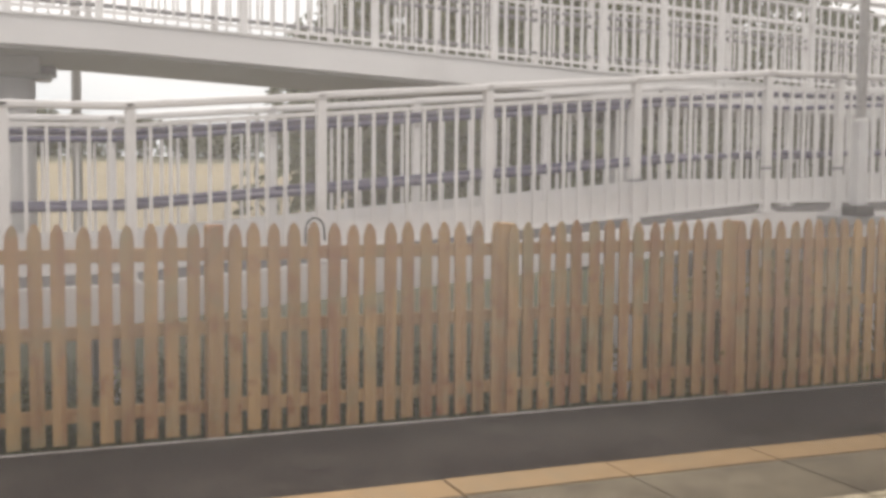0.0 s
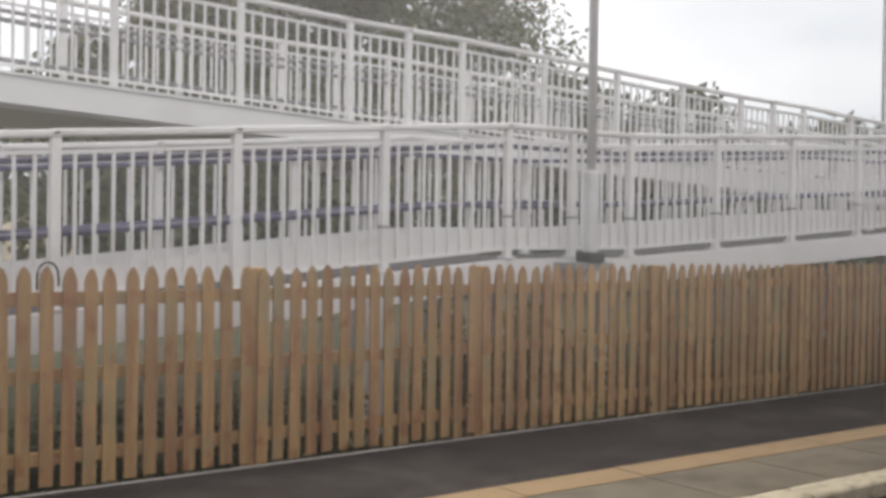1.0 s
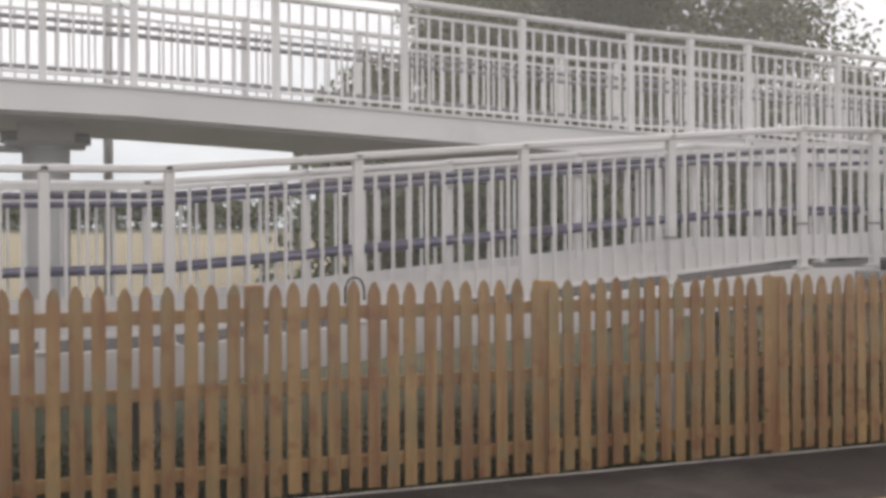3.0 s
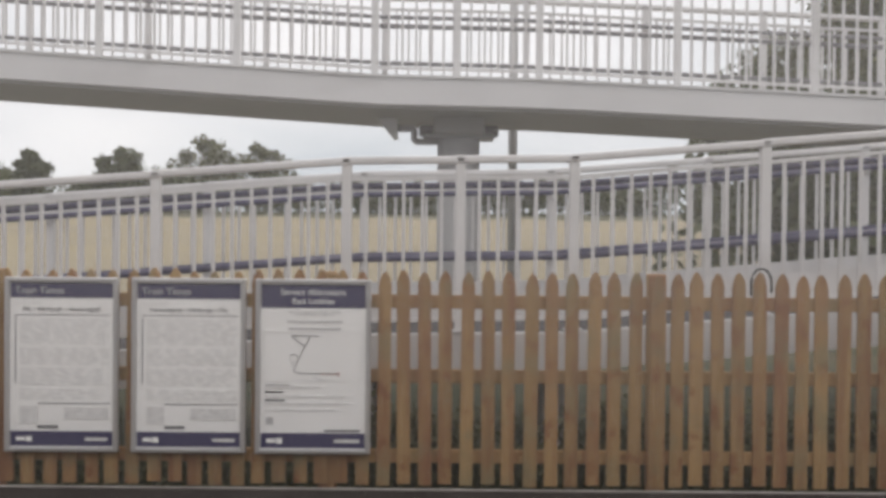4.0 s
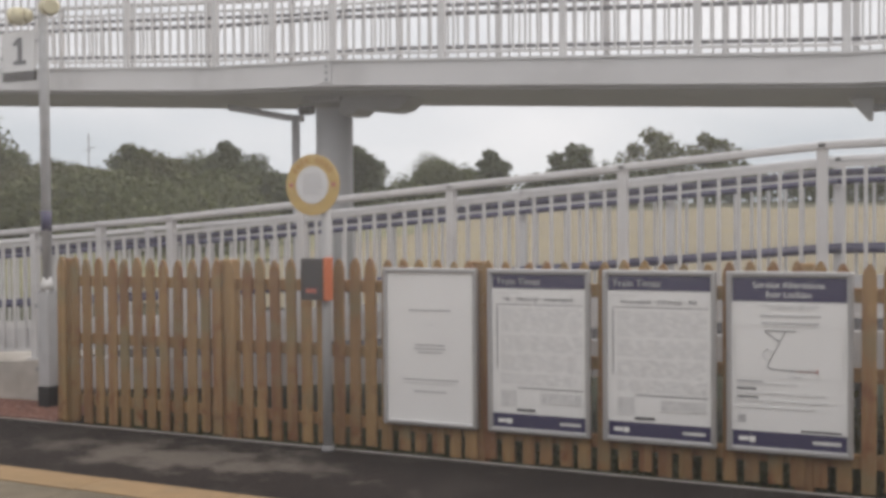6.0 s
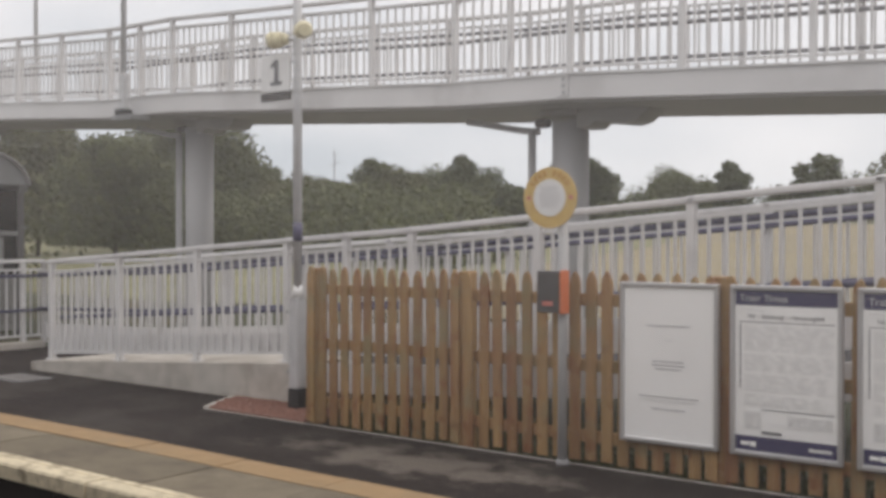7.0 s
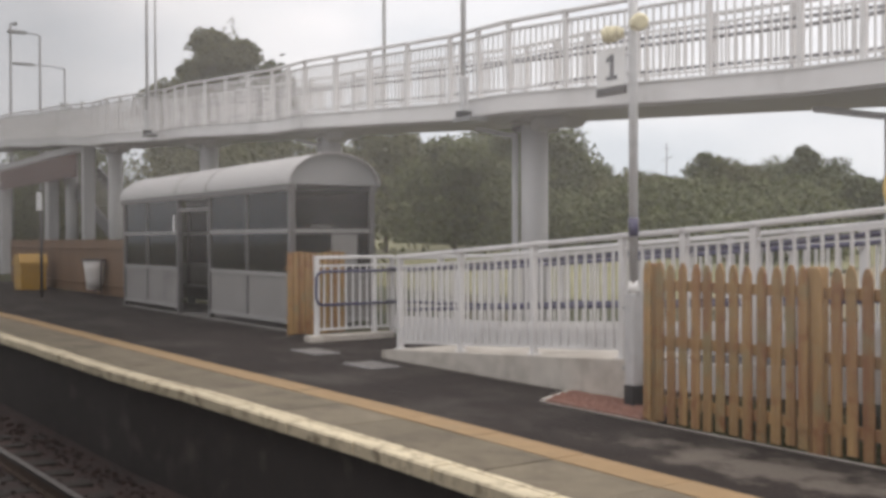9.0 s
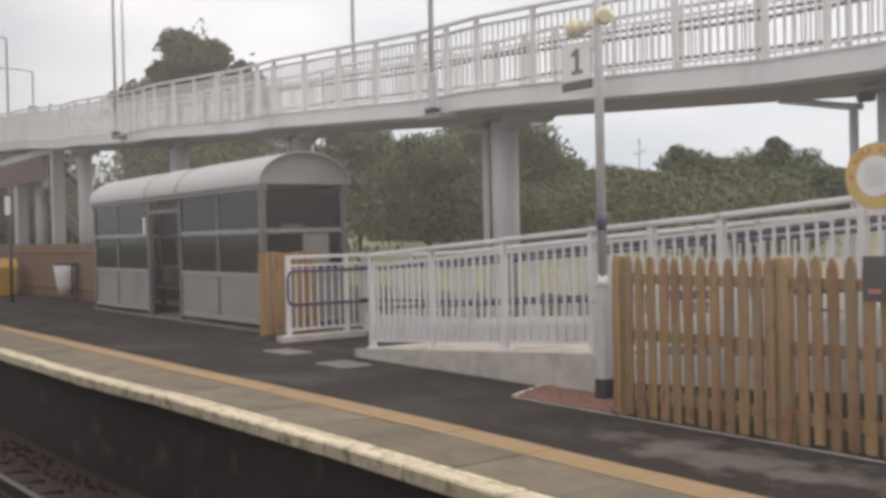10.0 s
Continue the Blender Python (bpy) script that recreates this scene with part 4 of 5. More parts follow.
bridge_lamp(6.90, 6.80, 1.40, 9.5)
bridge_lamp(-13.34, 9.50, 3.50, 11.0, box_h=0.55)
bridge_lamp(-28.20, 9.50, 4.52, 12.5, box_h=0.55)
bridge_lamp(20.0, 11.75, 2.42, 10.5, box_h=0.5)
bridge_lamp(0.84, 12.0, -0.1, 10.0, False, r=0.055, label="slim grey lamp column standing behind the walkway")
bridge_lamp(-19.4, 11.75, 3.95, 10.5, box_h=0.5)
bridge_lamp(-34.0, 11.75, 4.8, 12.5, box_h=0.5)

# Red gravel bed at the lamp post, with its edging.
outline = [(-7.66, 6.32), (-6.40, 6.32), (-6.40, 6.94), (-7.95, 6.94)]
structure("gravel_bed", extruded(outline, "z", -0.02, 0.022), REDGRAVEL, "red gravel bed at the foot of the lamp post", "gravel")
structure("gravel_edging", extruded([(-7.66, 6.285), (-7.99, 6.94), (-7.95, 6.94), (-7.62, 6.32)], "z", -0.02, 0.026), CONCRETE, "thin pale edging of the gravel bed", "edging")


def pebbles():
    verts, faces, rng = [], [], random.Random(9)
    for k in range(900):
        x, y = -7.85 + 1.4 * rng.random(), 6.34 + 0.58 * rng.random()
        if x < -7.66 - (y - 6.32) * 0.45:
            continue
        s, base, a = 0.012 + 0.014 * rng.random(), len(verts), rng.random() * 6.28
        for i in range(4):
            verts.append((x + s * math.cos(a + i * 1.57), y + s * math.sin(a + i * 1.57), 0.018))
        verts.append((x + 0.3 * s, y, 0.022 + s * 0.8))
        faces += [(base + i, base + (i + 1) % 4, base + 4) for i in range(4)]
    me = bpy.data.meshes.new("pebbles")
    me.from_pydata(verts, [], faces)
    me.materials.append(REDGRAVEL)
    tagged(new("gravel", me), "loose red pebbles on the gravel bed", "gravel", kind="stuff")


pebbles()
for x0, x1, y0, y1 in ((-13.2, -12.45, 6.42, 6.80), (-11.4, -10.7, 6.24, 6.66)):
    cover_ = thing("access_cover", "pale grey concrete access cover set in tarmac", "access cover", "access covers", (x0, y0, 0))
    part("frame", box(0, x1 - x0, 0, y1 - y0, -0.03, 0.006, 0.002), GALVDARK, cover_)
    part("lid", box(0.03, x1 - x0 - 0.03, 0.03, y1 - y0 - 0.03, -0.02, 0.010, 0.003), COVER, cover_)

# ---------------------------------------------------------------- waiting shelter


def shelter(x0, x1, y0, y1):
    ob = thing("waiting_shelter", "grey framed waiting shelter with barrel roof and smoked glazing", "shelter", "", (x0, y0, 0))
    L, D, E, H = x1 - x0, y1 - y0, 2.37, 0.55
    xs = [0, 3.51, 5.19, L]          # front uprights; the doorway is the middle bay
    for x in xs:
        part("upright", box(x - 0.05, x + 0.05, -0.04, 0.06, 0, E, 0.008), SHELTERFRAME, ob)
        part("upright", box(x - 0.05, x + 0.05, D - 0.06, D + 0.04, 0, E, 0.008), SHELTERFRAME, ob)
    part("eaves_beam", box(-0.08, L + 0.08, -0.08, 0.06, E - 0.02, E + 0.10, 0.01), SHELTERFRAME, ob)
    part("eaves_beam", box(-0.08, L + 0.08, D - 0.06, D + 0.08, E - 0.02, E + 0.10, 0.01), SHELTERFRAME, ob)
    for i, (a, b) in enumerate(zip(xs, xs[1:])):
        a, b = a + 0.05, b - 0.05
        for yy in (0.0, D):
            if i == 1 and yy == 0.0:
                part("door_head", box(a, b, yy - 0.02, yy + 0.03, 2.10, 2.18, 0.004), SHELTERFRAME, ob)
                continue
            for z in (0.12, 0.90, 1.64):
                part("transom", box(a, b, yy - 0.03, yy + 0.04, z, z + 0.075, 0.005), TRANSOM, ob)
            part("lower_panel", box(a, b, yy - 0.005, yy + 0.015, 0.19, 0.90), PANELGREY, ob, "pale grey lower panel")
            part("window_pane", box(a, b, yy + 0.0, yy + 0.006, 0.975, 1.64), SHELTERGLASS, ob, "smoked glazing")
            part("window_pane", box(a, b, yy + 0.0, yy + 0.006, 1.715, E), SHELTERGLASS, ob, "smoked glazing")
            mid = (a + b) / 2 - (0.2 if i == 0 else 0.0)
            if yy == 0.0:
                part("mullion", box(mid - 0.032, mid + 0.032, -0.025, 0.03, 0.19, E, 0.003), SHELTERFRAME, ob)
    for x in (0, L):
        for z in (0.12, 0.90, 1.64):
            part("transom", box(x - 0.03, x + 0.03, 0.05, D - 0.05, z, z + 0.075, 0.005), TRANSOM, ob)
        part("lower_panel", box(x - 0.01, x + 0.01, 0.05, D - 0.05, 0.19, 0.90), PANELGREY, ob, "pale grey lower panel")
        part("window_pane", box(x - 0.003, x + 0.003, 0.05, D - 0.05, 0.975, 1.64), SHELTERGLASS, ob, "smoked glazing")
        part("window_pane", box(x - 0.003, x + 0.003, 0.05, D - 0.05, 1.715, E), SHELTERGLASS, ob, "smoked glazing")
    arc = [(D / 2 - (D / 2 + 0.10) * math.cos(t), E + 0.09 + H * math.sin(t)) for t in (math.pi * k / 20 for k in range(21))]
    inner = [(D / 2 + (y - D / 2) * 0.975, E + 0.09 + (z - E - 0.09) * 0.955) for y, z in arc]
    part("barrel_roof", extruded(arc + inner[::-1], "x", -0.14, L + 0.14), ROOFSHEET, ob, "translucent grey barrel roof")
    for x in (-0.02, L + 0.02):
        part("gable", extruded([(y, z) for y, z in inner], "x", x - 0.01, x + 0.01), GABLE, ob, "grey curved gable panel")
    for x in xs[1:-1]:
        part("roof_rib", extruded([(D / 2 + (y - D / 2) * 1.008, z + 0.006) for y, z in arc] + arc[::-1], "x", x - 0.02, x + 0.02), SHELTERFRAME, ob)
    bench = part("bench", box(0.4, L - 0.4, D - 0.42, D - 0.12, 0.44, 0.48, 0.01), GALVDARK, ob, "dull metal bench")
    for x in (0.8, L / 2, L - 0.8):
        part("bench_leg", box(x - 0.02, x + 0.02, D - 0.36, D - 0.18, 0.0, 0.44, 0.004), GALVDARK, bench)
    part("base", box(-0.06, L + 0.06, -0.06, D + 0.06, -0.05, 0.03, 0.008), COVER, ob)
    part("notice", box(xs[1] - 0.30, xs[1] - 0.19, -0.03, -0.02, 1.72, 2.05, 0.002), WHITEPLASTIC, ob, "small white notice")
    part("sign_strip", box(L - 0.06, L - 0.02, 0.40, 0.80, 1.73, 1.79, 0.004), WHITEPLASTIC, ob, "small pale strip sign inside the end window")
    part("notice_board", box(L + 0.004, L + 0.02, 0.75, 1.25, 1.05, 1.62, 0.004), PANELGREY, ob, "pale notice board")
    return ob


shelter(-24.45, -15.75, 7.70, 9.25)

# ---------------------------------------------------------------- far end of the platform
ob = thing("grit_bin", "yellow plastic grit bin with sloping lid", "grit bin", "", (-34.85, 7.45, 0))
part("tub", extruded([(0.0, 0.0), (0.85, 0.0), (0.9, 0.75), (-0.05, 0.75)], "y", 0, 0.75), BINYELLOW, ob)
part("lid", extruded([(-0.08, 0.75), (0.93, 0.75), (0.93, 0.86), (0.75, 1.12), (0.25, 1.12), (-0.08, 0.86)], "y", -0.04, 0.79), BINYELLOW, ob)

ob = thing("litter_bag_holder", "pale litter bag hanging in a hoop stand", "litter bin", "", (-28.85, 8.22, 0))
part("hoop", tube([(0.3 * math.cos(a), 0.3 * math.sin(a), 1.0) for a in (6.283 * k / 18 for k in range(19))], 0.025, 8), DARKGREY, ob)
bm = bmesh.new()
add_tube(bm, [(0, 0, 0.98), (0.02, 0, 0.7), (0.03, 0, 0.45), (0.0, 0, 0.2)], 0.29, 16, 0.20)
part("bag", bm, BAG, ob, "pale plastic litter bag")
for s in (-1, 1):
    part("leg", tube([(s * 0.3, 0.1, 1.0), (s * 0.3, 0.1, 0.0)], 0.02, 8), DARKGREY, ob)

ob = thing("platform_sign", "small white sign on a slim dark post", "sign", "", (-29.5, 7.0, 0))
part("post", tube([(0, 0, 0), (0, 0, 2.9)], 0.04, 10), DARKGREY, ob)
part("panel", box(-0.28, 0.28, -0.06, -0.04, 2.35, 2.85, 0.006), WHITEPLASTIC, ob, "white sign panel")
part("sign_bar", box(-0.10, 0.14, -0.064, -0.058, 2.52, 2.64), PRINTGREY, ob)

# Timber screen fences.


def board_fence(x0, y0, x1, y1, height, label, material, post=True):
    ob = thing("board_fence", label, "fence", "timber screens", (x0, y0, 0))
    d = Vector((x1 - x0, y1 - y0, 0))
    n = max(2, round(d.length / 0.105))
    ang = math.atan2(d.y, d.x)
    me = mesh_of("board", box(-0.045, 0.045, -0.011, 0.011, 0.03, height, 0.0), material)
    for i in range(n):
        u = (i + 0.5) / n
        piece("board", me, ob, (d.x * u, d.y * u, 0.012 * math.sin(i * 7.3)), (0, 0, ang))
    for z in (0.3, height - 0.25):
        side = Vector((-d.y, d.x, 0)).normalized() * 0.03
        part("rail", tube([side + Vector((0, 0, z)), d + side + Vector((0, 0, z))], 0.03, 4), material, ob)
    return ob


board_fence(-14.93, 7.22, -14.93, 8.25, 1.33, "narrow screen of upright softwood boards beside the shelter", TIMBER)
board_fence(-25.2, 8.55, -40.5, 8.55, 1.55, "long weathered brown board fence behind the far platform", FARTIMBER)

# Covered stair beyond the shelter, under the walkway.
ob = thing("stair_tower", "grey steel stair frame with red-brown panel and stringer", "stair", "", (-41.3, 10.2, 0))
for x, hw in ((-8.1, 0.3), (0.0, 0.28), (4.9, 0.14)):
    part("column", box(x - hw, x + hw, -0.2, 0.2, -0.2, 4.95, 0.02), COLUMN, ob)
part("beam", box(-8.6, 5.2, -0.25, 0.05, 4.62, 4.85, 0.015), COLUMN, ob)
part("cladding", box(-7.6, 4.4, -0.3, -0.24, 3.75, 4.58, 0.01), REDBROWN, ob, "red-brown panel under the beam")
for y0 in (0.5, 1.9):
    part("stringer", extruded([(-1.0, 4.1), (-0.4, 4.4), (7.6, 1.3), (7.6, 0.8)], "y", y0, y0 + 0.1), DARKGREY, ob, "dark sloping stair stringer")
for k in range(20):
    part("tread", box(-0.6 + k * 0.41, -0.24 + k * 0.41, 0.6, 1.9, 4.08 - k * 0.162, 4.12 - k * 0.162), SOFFIT, ob)


def street_lamp(x, y, z, h, arm, lantern, label):
    """A slim column whose arm reaches across the railway."""
    ob = thing("street_lamp", label, "street lamp", "distant street lamps", (x, y, z))
    part("column", tube([(0, 0, 0), (0, 0, h)], 0.10, 8, 0.06), GALVDARK, ob)
    part("arm", tube([(0, 0, h - 0.04), (0, arm * 0.5, h + 0.06), (0, arm, h + 0.04)], 0.035, 6), GALVDARK, ob)
    y0, y1 = sorted((arm, arm + lantern))
    part("lantern", box(-0.14, 0.14, y0, y1, h - 0.03, h + 0.13, 0.03), GALVDARK, ob, "flat grey lantern")
    return ob


street_lamp(-58.46, 12.4, -0.1, 13.1, 0.12, 0.22, "distant slim street lamp with a small head")
street_lamp(-58.07, 13.8, 0.0, 12.5, -0.70, -0.95, "distant slim street lamp with a short arm")
street_lamp(-72.4, 18.8, 0.2, 12.95, -2.0, -1.3, "distant slim street lamp with a long arm")

ob = thing("radio_mast", "distant thin grey mast with short cross arms", "mast", "", (-61.78, 65.6, land(-61.8, 65.6)))
part("pole", tube([(0, 0, 0), (0, 0, 9.55 - land(-61.8, 65.6))], 0.07, 8, 0.045), GALVDARK, ob)
for zz, a, b in ((8.35, -0.1, 0.75), (8.15, -0.65, 0.2), (9.1, -0.25, 0.25)):
    part("cross_arm", tube([(a, 0, zz - land(-61.8, 65.6)), (b, 0, zz - land(-61.8, 65.6))], 0.035, 6), GALVDARK, ob)

# ---------------------------------------------------------------- trees and hedges


def clump_mesh(name, blobs, leaf, size, seed, material, lo=0.75):
    """Leaves scattered through uneven blobs, each leaf a bent blade of two triangles and a tip."""
    rng = np.random.default_rng(seed)
    verts, faces = [], []
    for (cx, cy, cz, rx, ry, rz, count) in blobs:
        d = rng.normal(size=(count, 3))
        d /= np.linalg.norm(d, axis=1)[:, None]
        r = lo + (1.24 - lo) * rng.random(count) ** 0.8
        wob = 1 + 0.22 * np.sin(d[:, 0] * 5 + cx) * np.cos(d[:, 2] * 6 + cz) + 0.10 * np.sin(d[:, 1] * 11 + cy)
        pts = d * (r * wob)[:, None] * (rx, ry, rz) + (cx, cy, cz)
        a = rng.normal(size=(count, 3))
        a /= np.linalg.norm(a, axis=1)[:, None]
        b = np.cross(a, rng.normal(size=(count, 3)))
        b /= np.linalg.norm(b, axis=1)[:, None]
        s = leaf * size * (0.6 + 0.8 * rng.random(count))
        k = s[:, None]
        verts.append(np.stack((pts - a * k, pts + b * k * 0.5, pts + a * k, pts - b * k * 0.5), axis=1).reshape(-1, 3))
    verts = np.concatenate(verts)
    me = bpy.data.meshes.new(name)
    me.from_pydata(verts.tolist(), [], np.arange(len(verts)).reshape(-1, 4).tolist())
    me.materials.append(material)
    return me


def tree(x, y, h, spread, seed, material, label, leaf=0.16, count=9000, trunk=0.25, name="tree", group="trees"):
    rng = random.Random(seed)
    z = land(x, y)
    ob = thing(name, label, "tree", group, (x, y, z))
    wood = bmesh.new()
    add_tube(wood, [(0, 0, -0.2), (0.05, 0.02, h * 0.25), (-0.06, 0.03, h * 0.55), (0, 0, h * 0.85)], 0.035 * h * trunk * 2, 9, 0.04)
    blobs = []
    n = 13
    for i in range(n):
        a, u = i * 2.4 + rng.random(), i / (n - 1)
        zz = h * (0.30 + 0.62 * u)
        rr = spread * (0.62 * math.sin(math.pi * (0.16 + 0.74 * u))) * (0.7 + 0.5 * rng.random())
        cx, cy = rr * math.cos(a), rr * math.sin(a)
        s = spread * (0.26 + 0.2 * rng.random()) * (1.0 - 0.35 * u)
        blobs.append((cx, cy, zz, s, s, s * 0.8, int(count / n)))
        add_tube(wood, [(0, 0, zz * 0.62), (cx * 0.55, cy * 0.55, zz * 0.85), (cx, cy, zz)], 0.012 * h * 0.5, 6, 0.015)
    blobs.append((0, 0, h * 0.6, spread * 0.42, spread * 0.42, h * 0.28, int(count / n * 1.5)))
    part("trunk", wood, BARK, ob, "brown trunk and limbs")
    crown = new("crown", clump_mesh("crown", blobs, 1.0, leaf, seed, material, lo=0.3))
    crown.parent = ob
    return ob


def hedge(x0, y0, x1, y1, h, thick, seed, material, label, leaf=0.16, count=12000):
    rng = random.Random(seed)
    blobs, n = [], max(4, int(math.hypot(x1 - x0, y1 - y0) / (thick * 0.55)))
    for i in range(n):
        u = i / (n - 1)
        x, y = x0 + (x1 - x0) * u + rng.uniform(-0.4, 0.4) * thick, y0 + (y1 - y0) * u + rng.uniform(-0.3, 0.3) * thick
        hh = h * rng.uniform(0.72, 1.12)
        z = land(x, y)
        blobs.append((x, y, z + hh * 0.42, thick * 0.62, thick * 0.62, hh * 0.55, int(count / n)))
        if rng.random() < 0.6:
            blobs.append((x + rng.uniform(-1, 1) * thick * 0.4, y, z + hh * 0.85, thick * 0.35, thick * 0.35, hh * 0.22, int(count / n * 0.35)))
    me = clump_mesh("hedge", blobs, 1.0, leaf, seed, material, lo=0.2)
    return tagged(new("hedge", me), label, "hedge", kind="stuff")


# Big tree behind the walkway, hedge below it.
tree(15.3, 26.5, 12.5, 6.0, 11, LEAF, "tall leafy tree behind the walkway", 0.095, 105000, name="leafy_tree")
tree(9.9, 25.5, 7.0, 2.6, 12, LEAFOLIVE, "smaller olive-green tree beside the tall one", 0.11, 12000, name="leafy_tree")
hedge(8.0, 20.5, 36, 16.5, 4.2, 3.4, 21, LEAFDARK, "dense dark green hedge behind the ramps", 0.19, 34000)
# Distant tree line beyond the wheat.
rngT = random.Random(5)
for i in range(24):
    x = -150 + i * 8.2 + rngT.uniform(-3, 3)
    hh = rngT.uniform(3.6, 6.2)
    tree(x, 158 + rngT.uniform(-10, 14), hh, hh * 0.62, 100 + i, LEAFDARK if i % 2 else LEAF, "distant dark green tree beyond the field", 0.55, 900, name="distant_tree", group="distant trees")
tree(-59.8, 150, 8.8, 3.6, 61, LEAFDARK, "rounded distant tree standing over the hedge", 0.4, 2400, name="distant_tree", group="distant trees")
tree(-46.2, 150, 9.2, 5.2, 62, LEAFDARK, "broad distant tree standing over the hedge", 0.4, 2400, name="distant_tree", group="distant trees")
tree(-41.0, 180, 12.6, 7.0, 63, LEAFOLIVE, "tall open distant tree beyond the field", 0.4, 2200, name="distant_tree", group="distant trees")
tree(-31, 178, 11.4, 6.5, 64, LEAFOLIVE, "tall open distant tree beyond the field", 0.4, 2000, name="distant_tree", group="distant trees")
hedge(-170, 152, 60, 150, 5.0, 8, 31, LEAFDARK, "distant dark hedge beyond the wheat field", 0.36, 34000)
# Woodland to the left, beyond the shelter.
for i, (x, y, h, s) in enumerate(((-30, 33, 3.6, 3.4), (-36, 37, 4.2, 3.8), (-27.5, 40, 3.9, 3.6), (-43, 35, 8.0, 5.0), (-50, 47, 5.0, 4.2), (-57, 58, 5.9, 4.2), (-66, 55, 9.0, 5.5), (-60, 73, 7.6, 4.4),
                                  (-75, 62, 10.0, 5.4), (-69, 90, 8.6, 5.0), (-54, 92, 8.8, 4.8), (-88, 70, 11, 6), (-37, 26, 5.4, 3.6), (-46, 28, 7.0, 4.2), (-78, 95, 8.5, 5.5), (-44, 96, 7.2, 5.0))):
    tree(x, y, h * (0.74 if -x < 1.126 * y else 0.95), s, 200 + i, (LEAF, LEAFOLIVE, LEAFDARK)[i % 3], "leafy green tree in the belt beyond the shelter", 0.125, 16000, name="leafy_tree", group="woodland trees")
hedge(-20, 27, -62, 42, 2.7, 3.6, 41, LEAF, "thick green undergrowth beyond the walkway", 0.12, 52000)
hedge(-40, 80, -120, 96, 3.4, 5.0, 42, LEAFDARK, "dark woodland edge beyond the field", 0.26, 26000)
hedge(-27, 14.5, -62, 16.5, 4.6, 3.0, 43, LEAFOLIVE, "shrubby bank behind the shelter", 0.11, 44000)
tree(-50.9, 21.0, 12.2, 4.0, 71, LEAFOLIVE, "round dark tree rising above the walkway", 0.115, 56000, name="leafy_tree")
hedge(-58, 16, -125, 22, 7.3, 4.4, 44, LEAF, "overgrown bank beyond the far end of the platform", 0.15, 60000)
for i, (x, y, h, s) in enumerate(((-62.5, 72, 7.0, 3.1), (-56, 77, 7.2, 3.5), (-70, 65, 6.4, 3.4), (-45.5, 82, 6.2, 3.2), (-50.5, 90, 6.0, 4.2))):
    tree(x, y, h, s, 300 + i, (LEAF, LEAFDARK)[i % 2], "rounded leafy tree standing over the far hedge", 0.14, 13000, name="leafy_tree", group="woodland trees")
tree(-52.6, 20.8, 10.9, 3.4, 73, LEAF, "second rounded tree beside the one above the walkway", 0.12, 30000, name="leafy_tree")
tree(-47.5, 22.6, 10.4, 1.9, 72, LEAFDARK, "small tree rising above the walkway", 0.18, 4000, name="leafy_tree")


def grass_tufts():
    rng = np.random.default_rng(3)
    verts, faces = [], []
    for k in range(9000):
        x, y = rng.uniform(-6.2, 14), 6.5 + 0.45 * rng.random() if k % 3 else rng.uniform(6.5, 9.0)
        z, hh, a, lean = land(x, y) - 0.02, rng.uniform(0.08, 0.30), rng.uniform(0, 6.28), rng.uniform(0, 0.12)
        dx, dy = math.cos(a) * 0.008, math.sin(a) * 0.008
        b = len(verts)
        verts += [(x - dx, y - dy, z), (x + dx, y + dy, z), (x + lean * math.cos(a + 1.5), y + lean * math.sin(a + 1.5), z + hh)]
        faces.append((b, b + 1, b + 2))
    me = bpy.data.meshes.new("grass")
    me.from_pydata(verts, [], faces)
    me.materials.append(BLADE)
    tagged(new("grass", me), "rough grass and weeds under the ramp", "grass", kind="stuff")


grass_tufts()
hedge(-0.6, 6.72, 4.2, 6.72, 0.50, 0.34, 51, LEAFOLIVE, "low green weeds behind the picket fence", 0.035, 9000)
hedge(4.95, 6.72, 6.6, 6.72, 1.0, 0.34, 52, LEAFYELLOW, "taller yellow-green weeds behind the picket fence", 0.04, 6000)
hedge(6.8, 6.70, 14.0, 6.70, 0.6, 0.34, 53, LEAFDARK, "dark weeds along the ramp's foot", 0.04, 9000)
hedge(-6.2, 6.70, -0.8, 6.70, 0.30, 0.30, 54, LEAFOLIVE, "short weeds along the ramp's foot", 0.03, 5000)

# ---------------------------------------------------------------- pieces: slabs, line, coping, pickets
paving = tagged(new("edge_paving"), "pale stone slabs between yellow line and platform edge", "paving", kind="structure")
yellow = tagged(new("yellow_line"), "worn yellow safety line of painted slabs", "line", kind="structure")
coping = tagged(new("coping"), "worn white painted coping stones of the platform edge", "coping", kind="structure")
rngP = random.Random(8)
x = 12.34
while x > -44:
    L = 1.0
    a, b = x - L + 0.007, x - 0.007
    corners = ((a, 0), (b, 0), (b, 1), (a, 1))
    for holder, nm, y0, y1, z1, m_ in ((paving, "slab", 4.205, 4.70, 0.0, SLAB), (yellow, "painted_slab", 4.71, 5.0, 0.003, YELLOW)):
        bm = bmesh.new()
        dz = rngP.uniform(-0.002, 0.002)
        ring = [(xx, y1 - line_shift(xx) if far else (4.205 - edge_shift(xx) if holder is paving else y0 - line_shift(xx))) for xx, far in corners]
        lo_ = [bm.verts.new((xx, yy, -0.1)) for xx, yy in ring]
        hi_ = [bm.verts.new((xx, yy, z1 + dz)) for xx, yy in ring]
        bm.faces.new(hi_)
        for i in range(4):
            bm.faces.new((lo_[i], lo_[(i + 1) % 4], hi_[(i + 1) % 4], hi_[i]))
        part(nm, bm, m_, holder)
    x -= L
x = 12.26
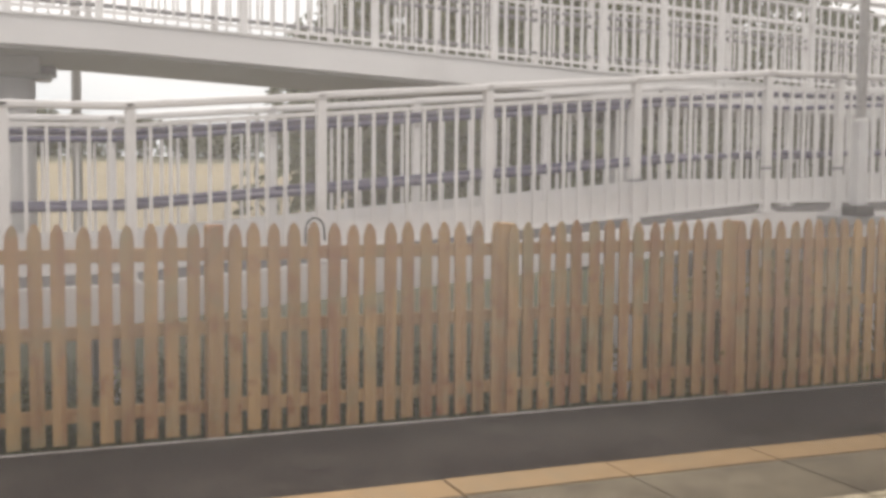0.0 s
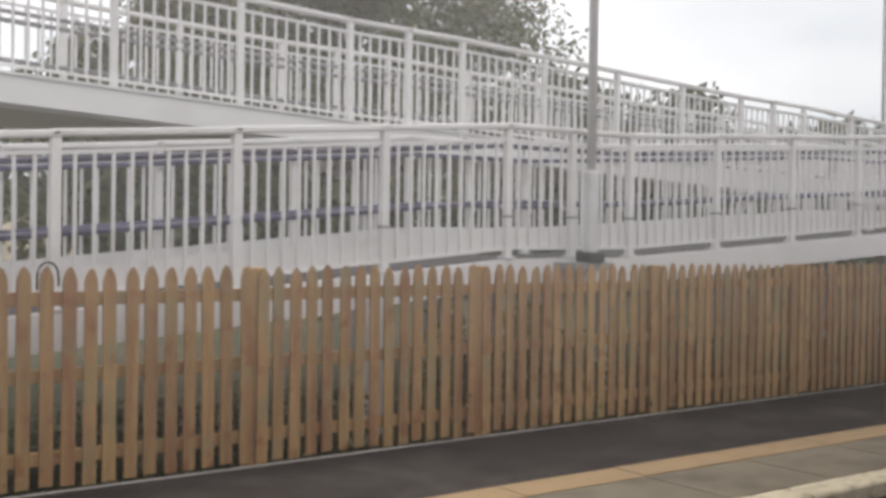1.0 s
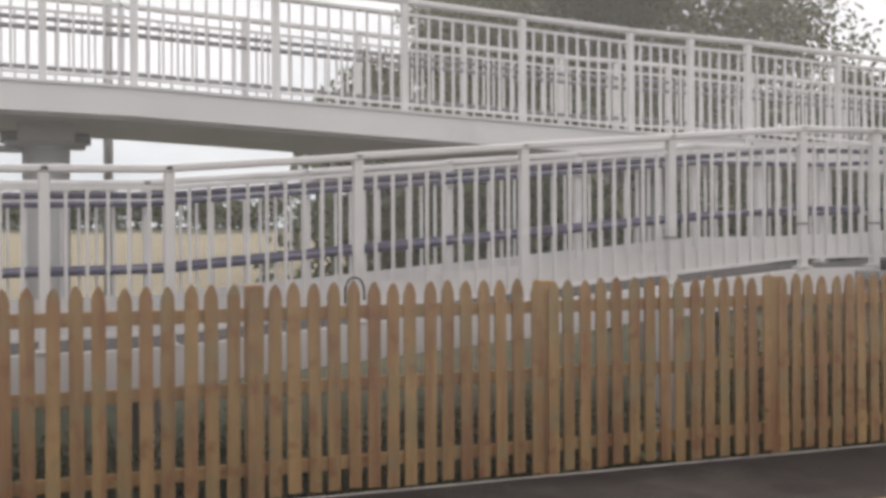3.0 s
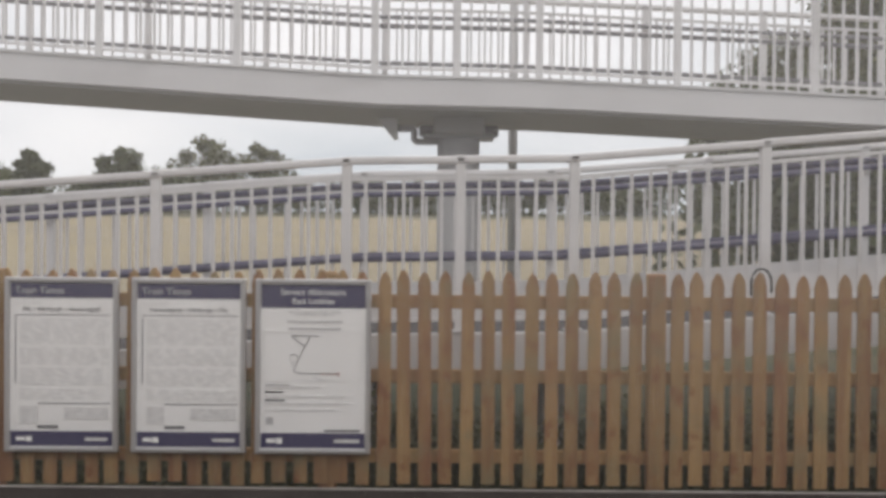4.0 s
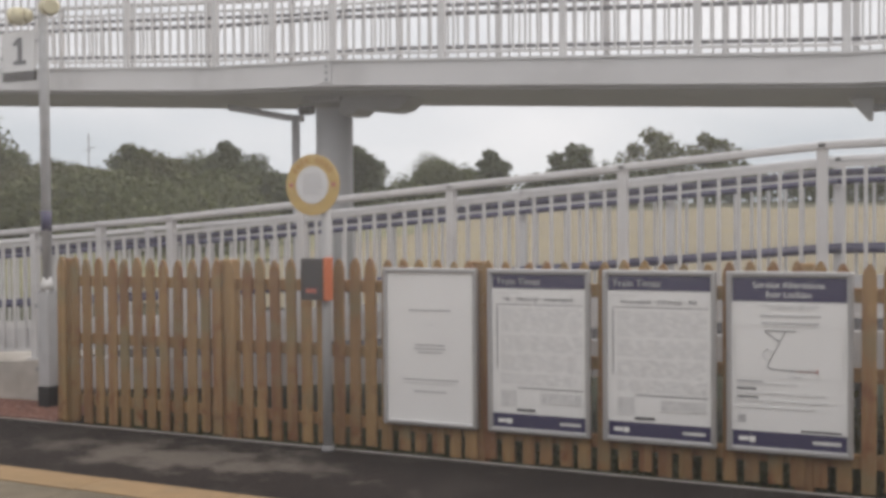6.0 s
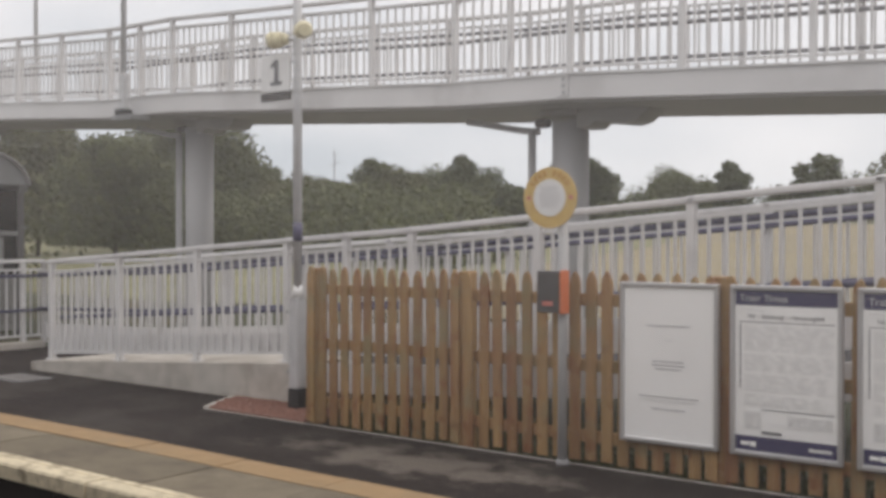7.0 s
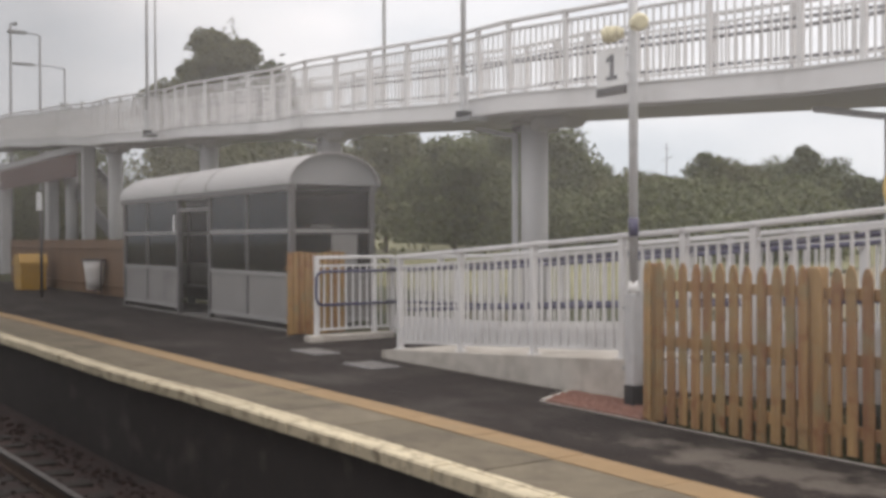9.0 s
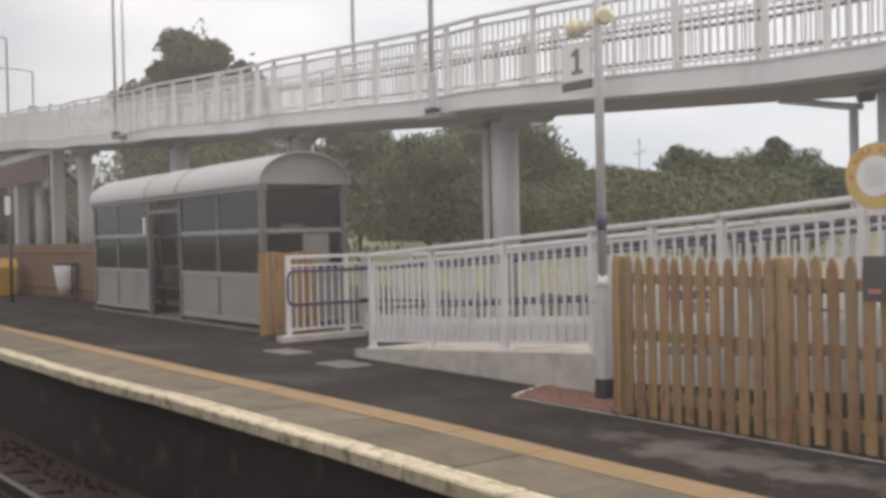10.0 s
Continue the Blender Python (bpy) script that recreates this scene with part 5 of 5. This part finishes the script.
while x > -44:
    L = 1.07 * rngP.uniform(0.99, 1.01)
    a, b = x - L + 0.013, x - 0.013
    ba, bb = edge_shift(a), edge_shift(b)
    for y0, y1 in ((EDGE, 4.125), (4.132, 4.195)):
        bm = bmesh.new()
        dz, dy = rngP.uniform(-0.005, 0.004), rngP.uniform(-0.008, 0.008) if y0 == EDGE else 0
        pts = [(y0 + dy, -0.105), (y0 + dy, -0.015 + dz), (y0 + dy + 0.014, dz), (y1, dz), (y1, -0.105)]
        A_ = [bm.verts.new((a, yy - ba, zz)) for yy, zz in pts]
        B2 = [bm.verts.new((b, yy - bb, zz)) for yy, zz in pts]
        bm.faces.new(A_)
        bm.faces.new(B2[::-1])
        for i in range(5):
            bm.faces.new((A_[i], B2[i], B2[(i + 1) % 5], A_[(i + 1) % 5]))
        part("coping_stone", bm, COPING, coping)
    x -= L

fence = thing("picket_fence", "softwood picket fence along the back of the platform", "fence")
for z in (0.145, 0.64, 1.10):
    part("rail", box(-6.42, 17, 6.385, 6.415, z, z + 0.085, 0.006), TIMBER, fence)
PX = [-6.32, -4.74, -2.72, -0.66, 1.37, 3.36, 5.30, 7.33, 9.40, 11.45, 13.5, 15.5]
for x in PX:
    part("post", box(x - 0.055, x + 0.055, 6.365, 6.475, -0.15, 1.325, 0.012), TIMBER, fence)


def picket(seed):
    """A flat picket with a pointed, slightly rounded top."""
    rng = random.Random(seed)
    hw, top_ = 0.0405, 1.335
    side = [(-hw, 0.016), (hw, 0.016), (hw, top_ - 0.085), (hw * 0.82, top_ - 0.05), (hw * 0.45, top_ - 0.018), (0.0, top_), (-hw * 0.45, top_ - 0.018), (-hw * 0.82, top_ - 0.05), (-hw, top_ - 0.085)]
    return mesh_of("picket", extruded([(x + rng.uniform(-0.002, 0.002), z) for x, z in side], "y", 0.0, 0.021), TIMBER)


kinds = [picket(s) for s in range(4)]
k = -65
while 2.0 + k * 0.1285 < 17:
    x = 2.0 + k * 0.1285
    rng = random.Random(k + 500)
    near = min(PX, key=lambda q: abs(q - x))
    y = 6.362 if abs(near - x) > 0.08 else 6.343
    piece("picket", kinds[k % 4], fence, (x + rng.uniform(-0.006, 0.006), y, rng.uniform(-0.014, 0.010)), (rng.uniform(-0.006, 0.006), rng.uniform(-0.009, 0.009), 0))
    k += 1
loop_ = [(2.0 + 0.062 * math.cos(a), 6.352, 1.28 + 0.085 * math.sin(a)) for a in (math.pi * i / 10 for i in range(11))]
cable = new("cable_loop", mesh_of("cable_loop", tube([(1.938, 6.352, 1.2)] + loop_[::-1] + [(2.062, 6.352, 1.22)], 0.008, 6), BLACK))
tagged(cable, "thin black cable looped over a fence picket", "cable")
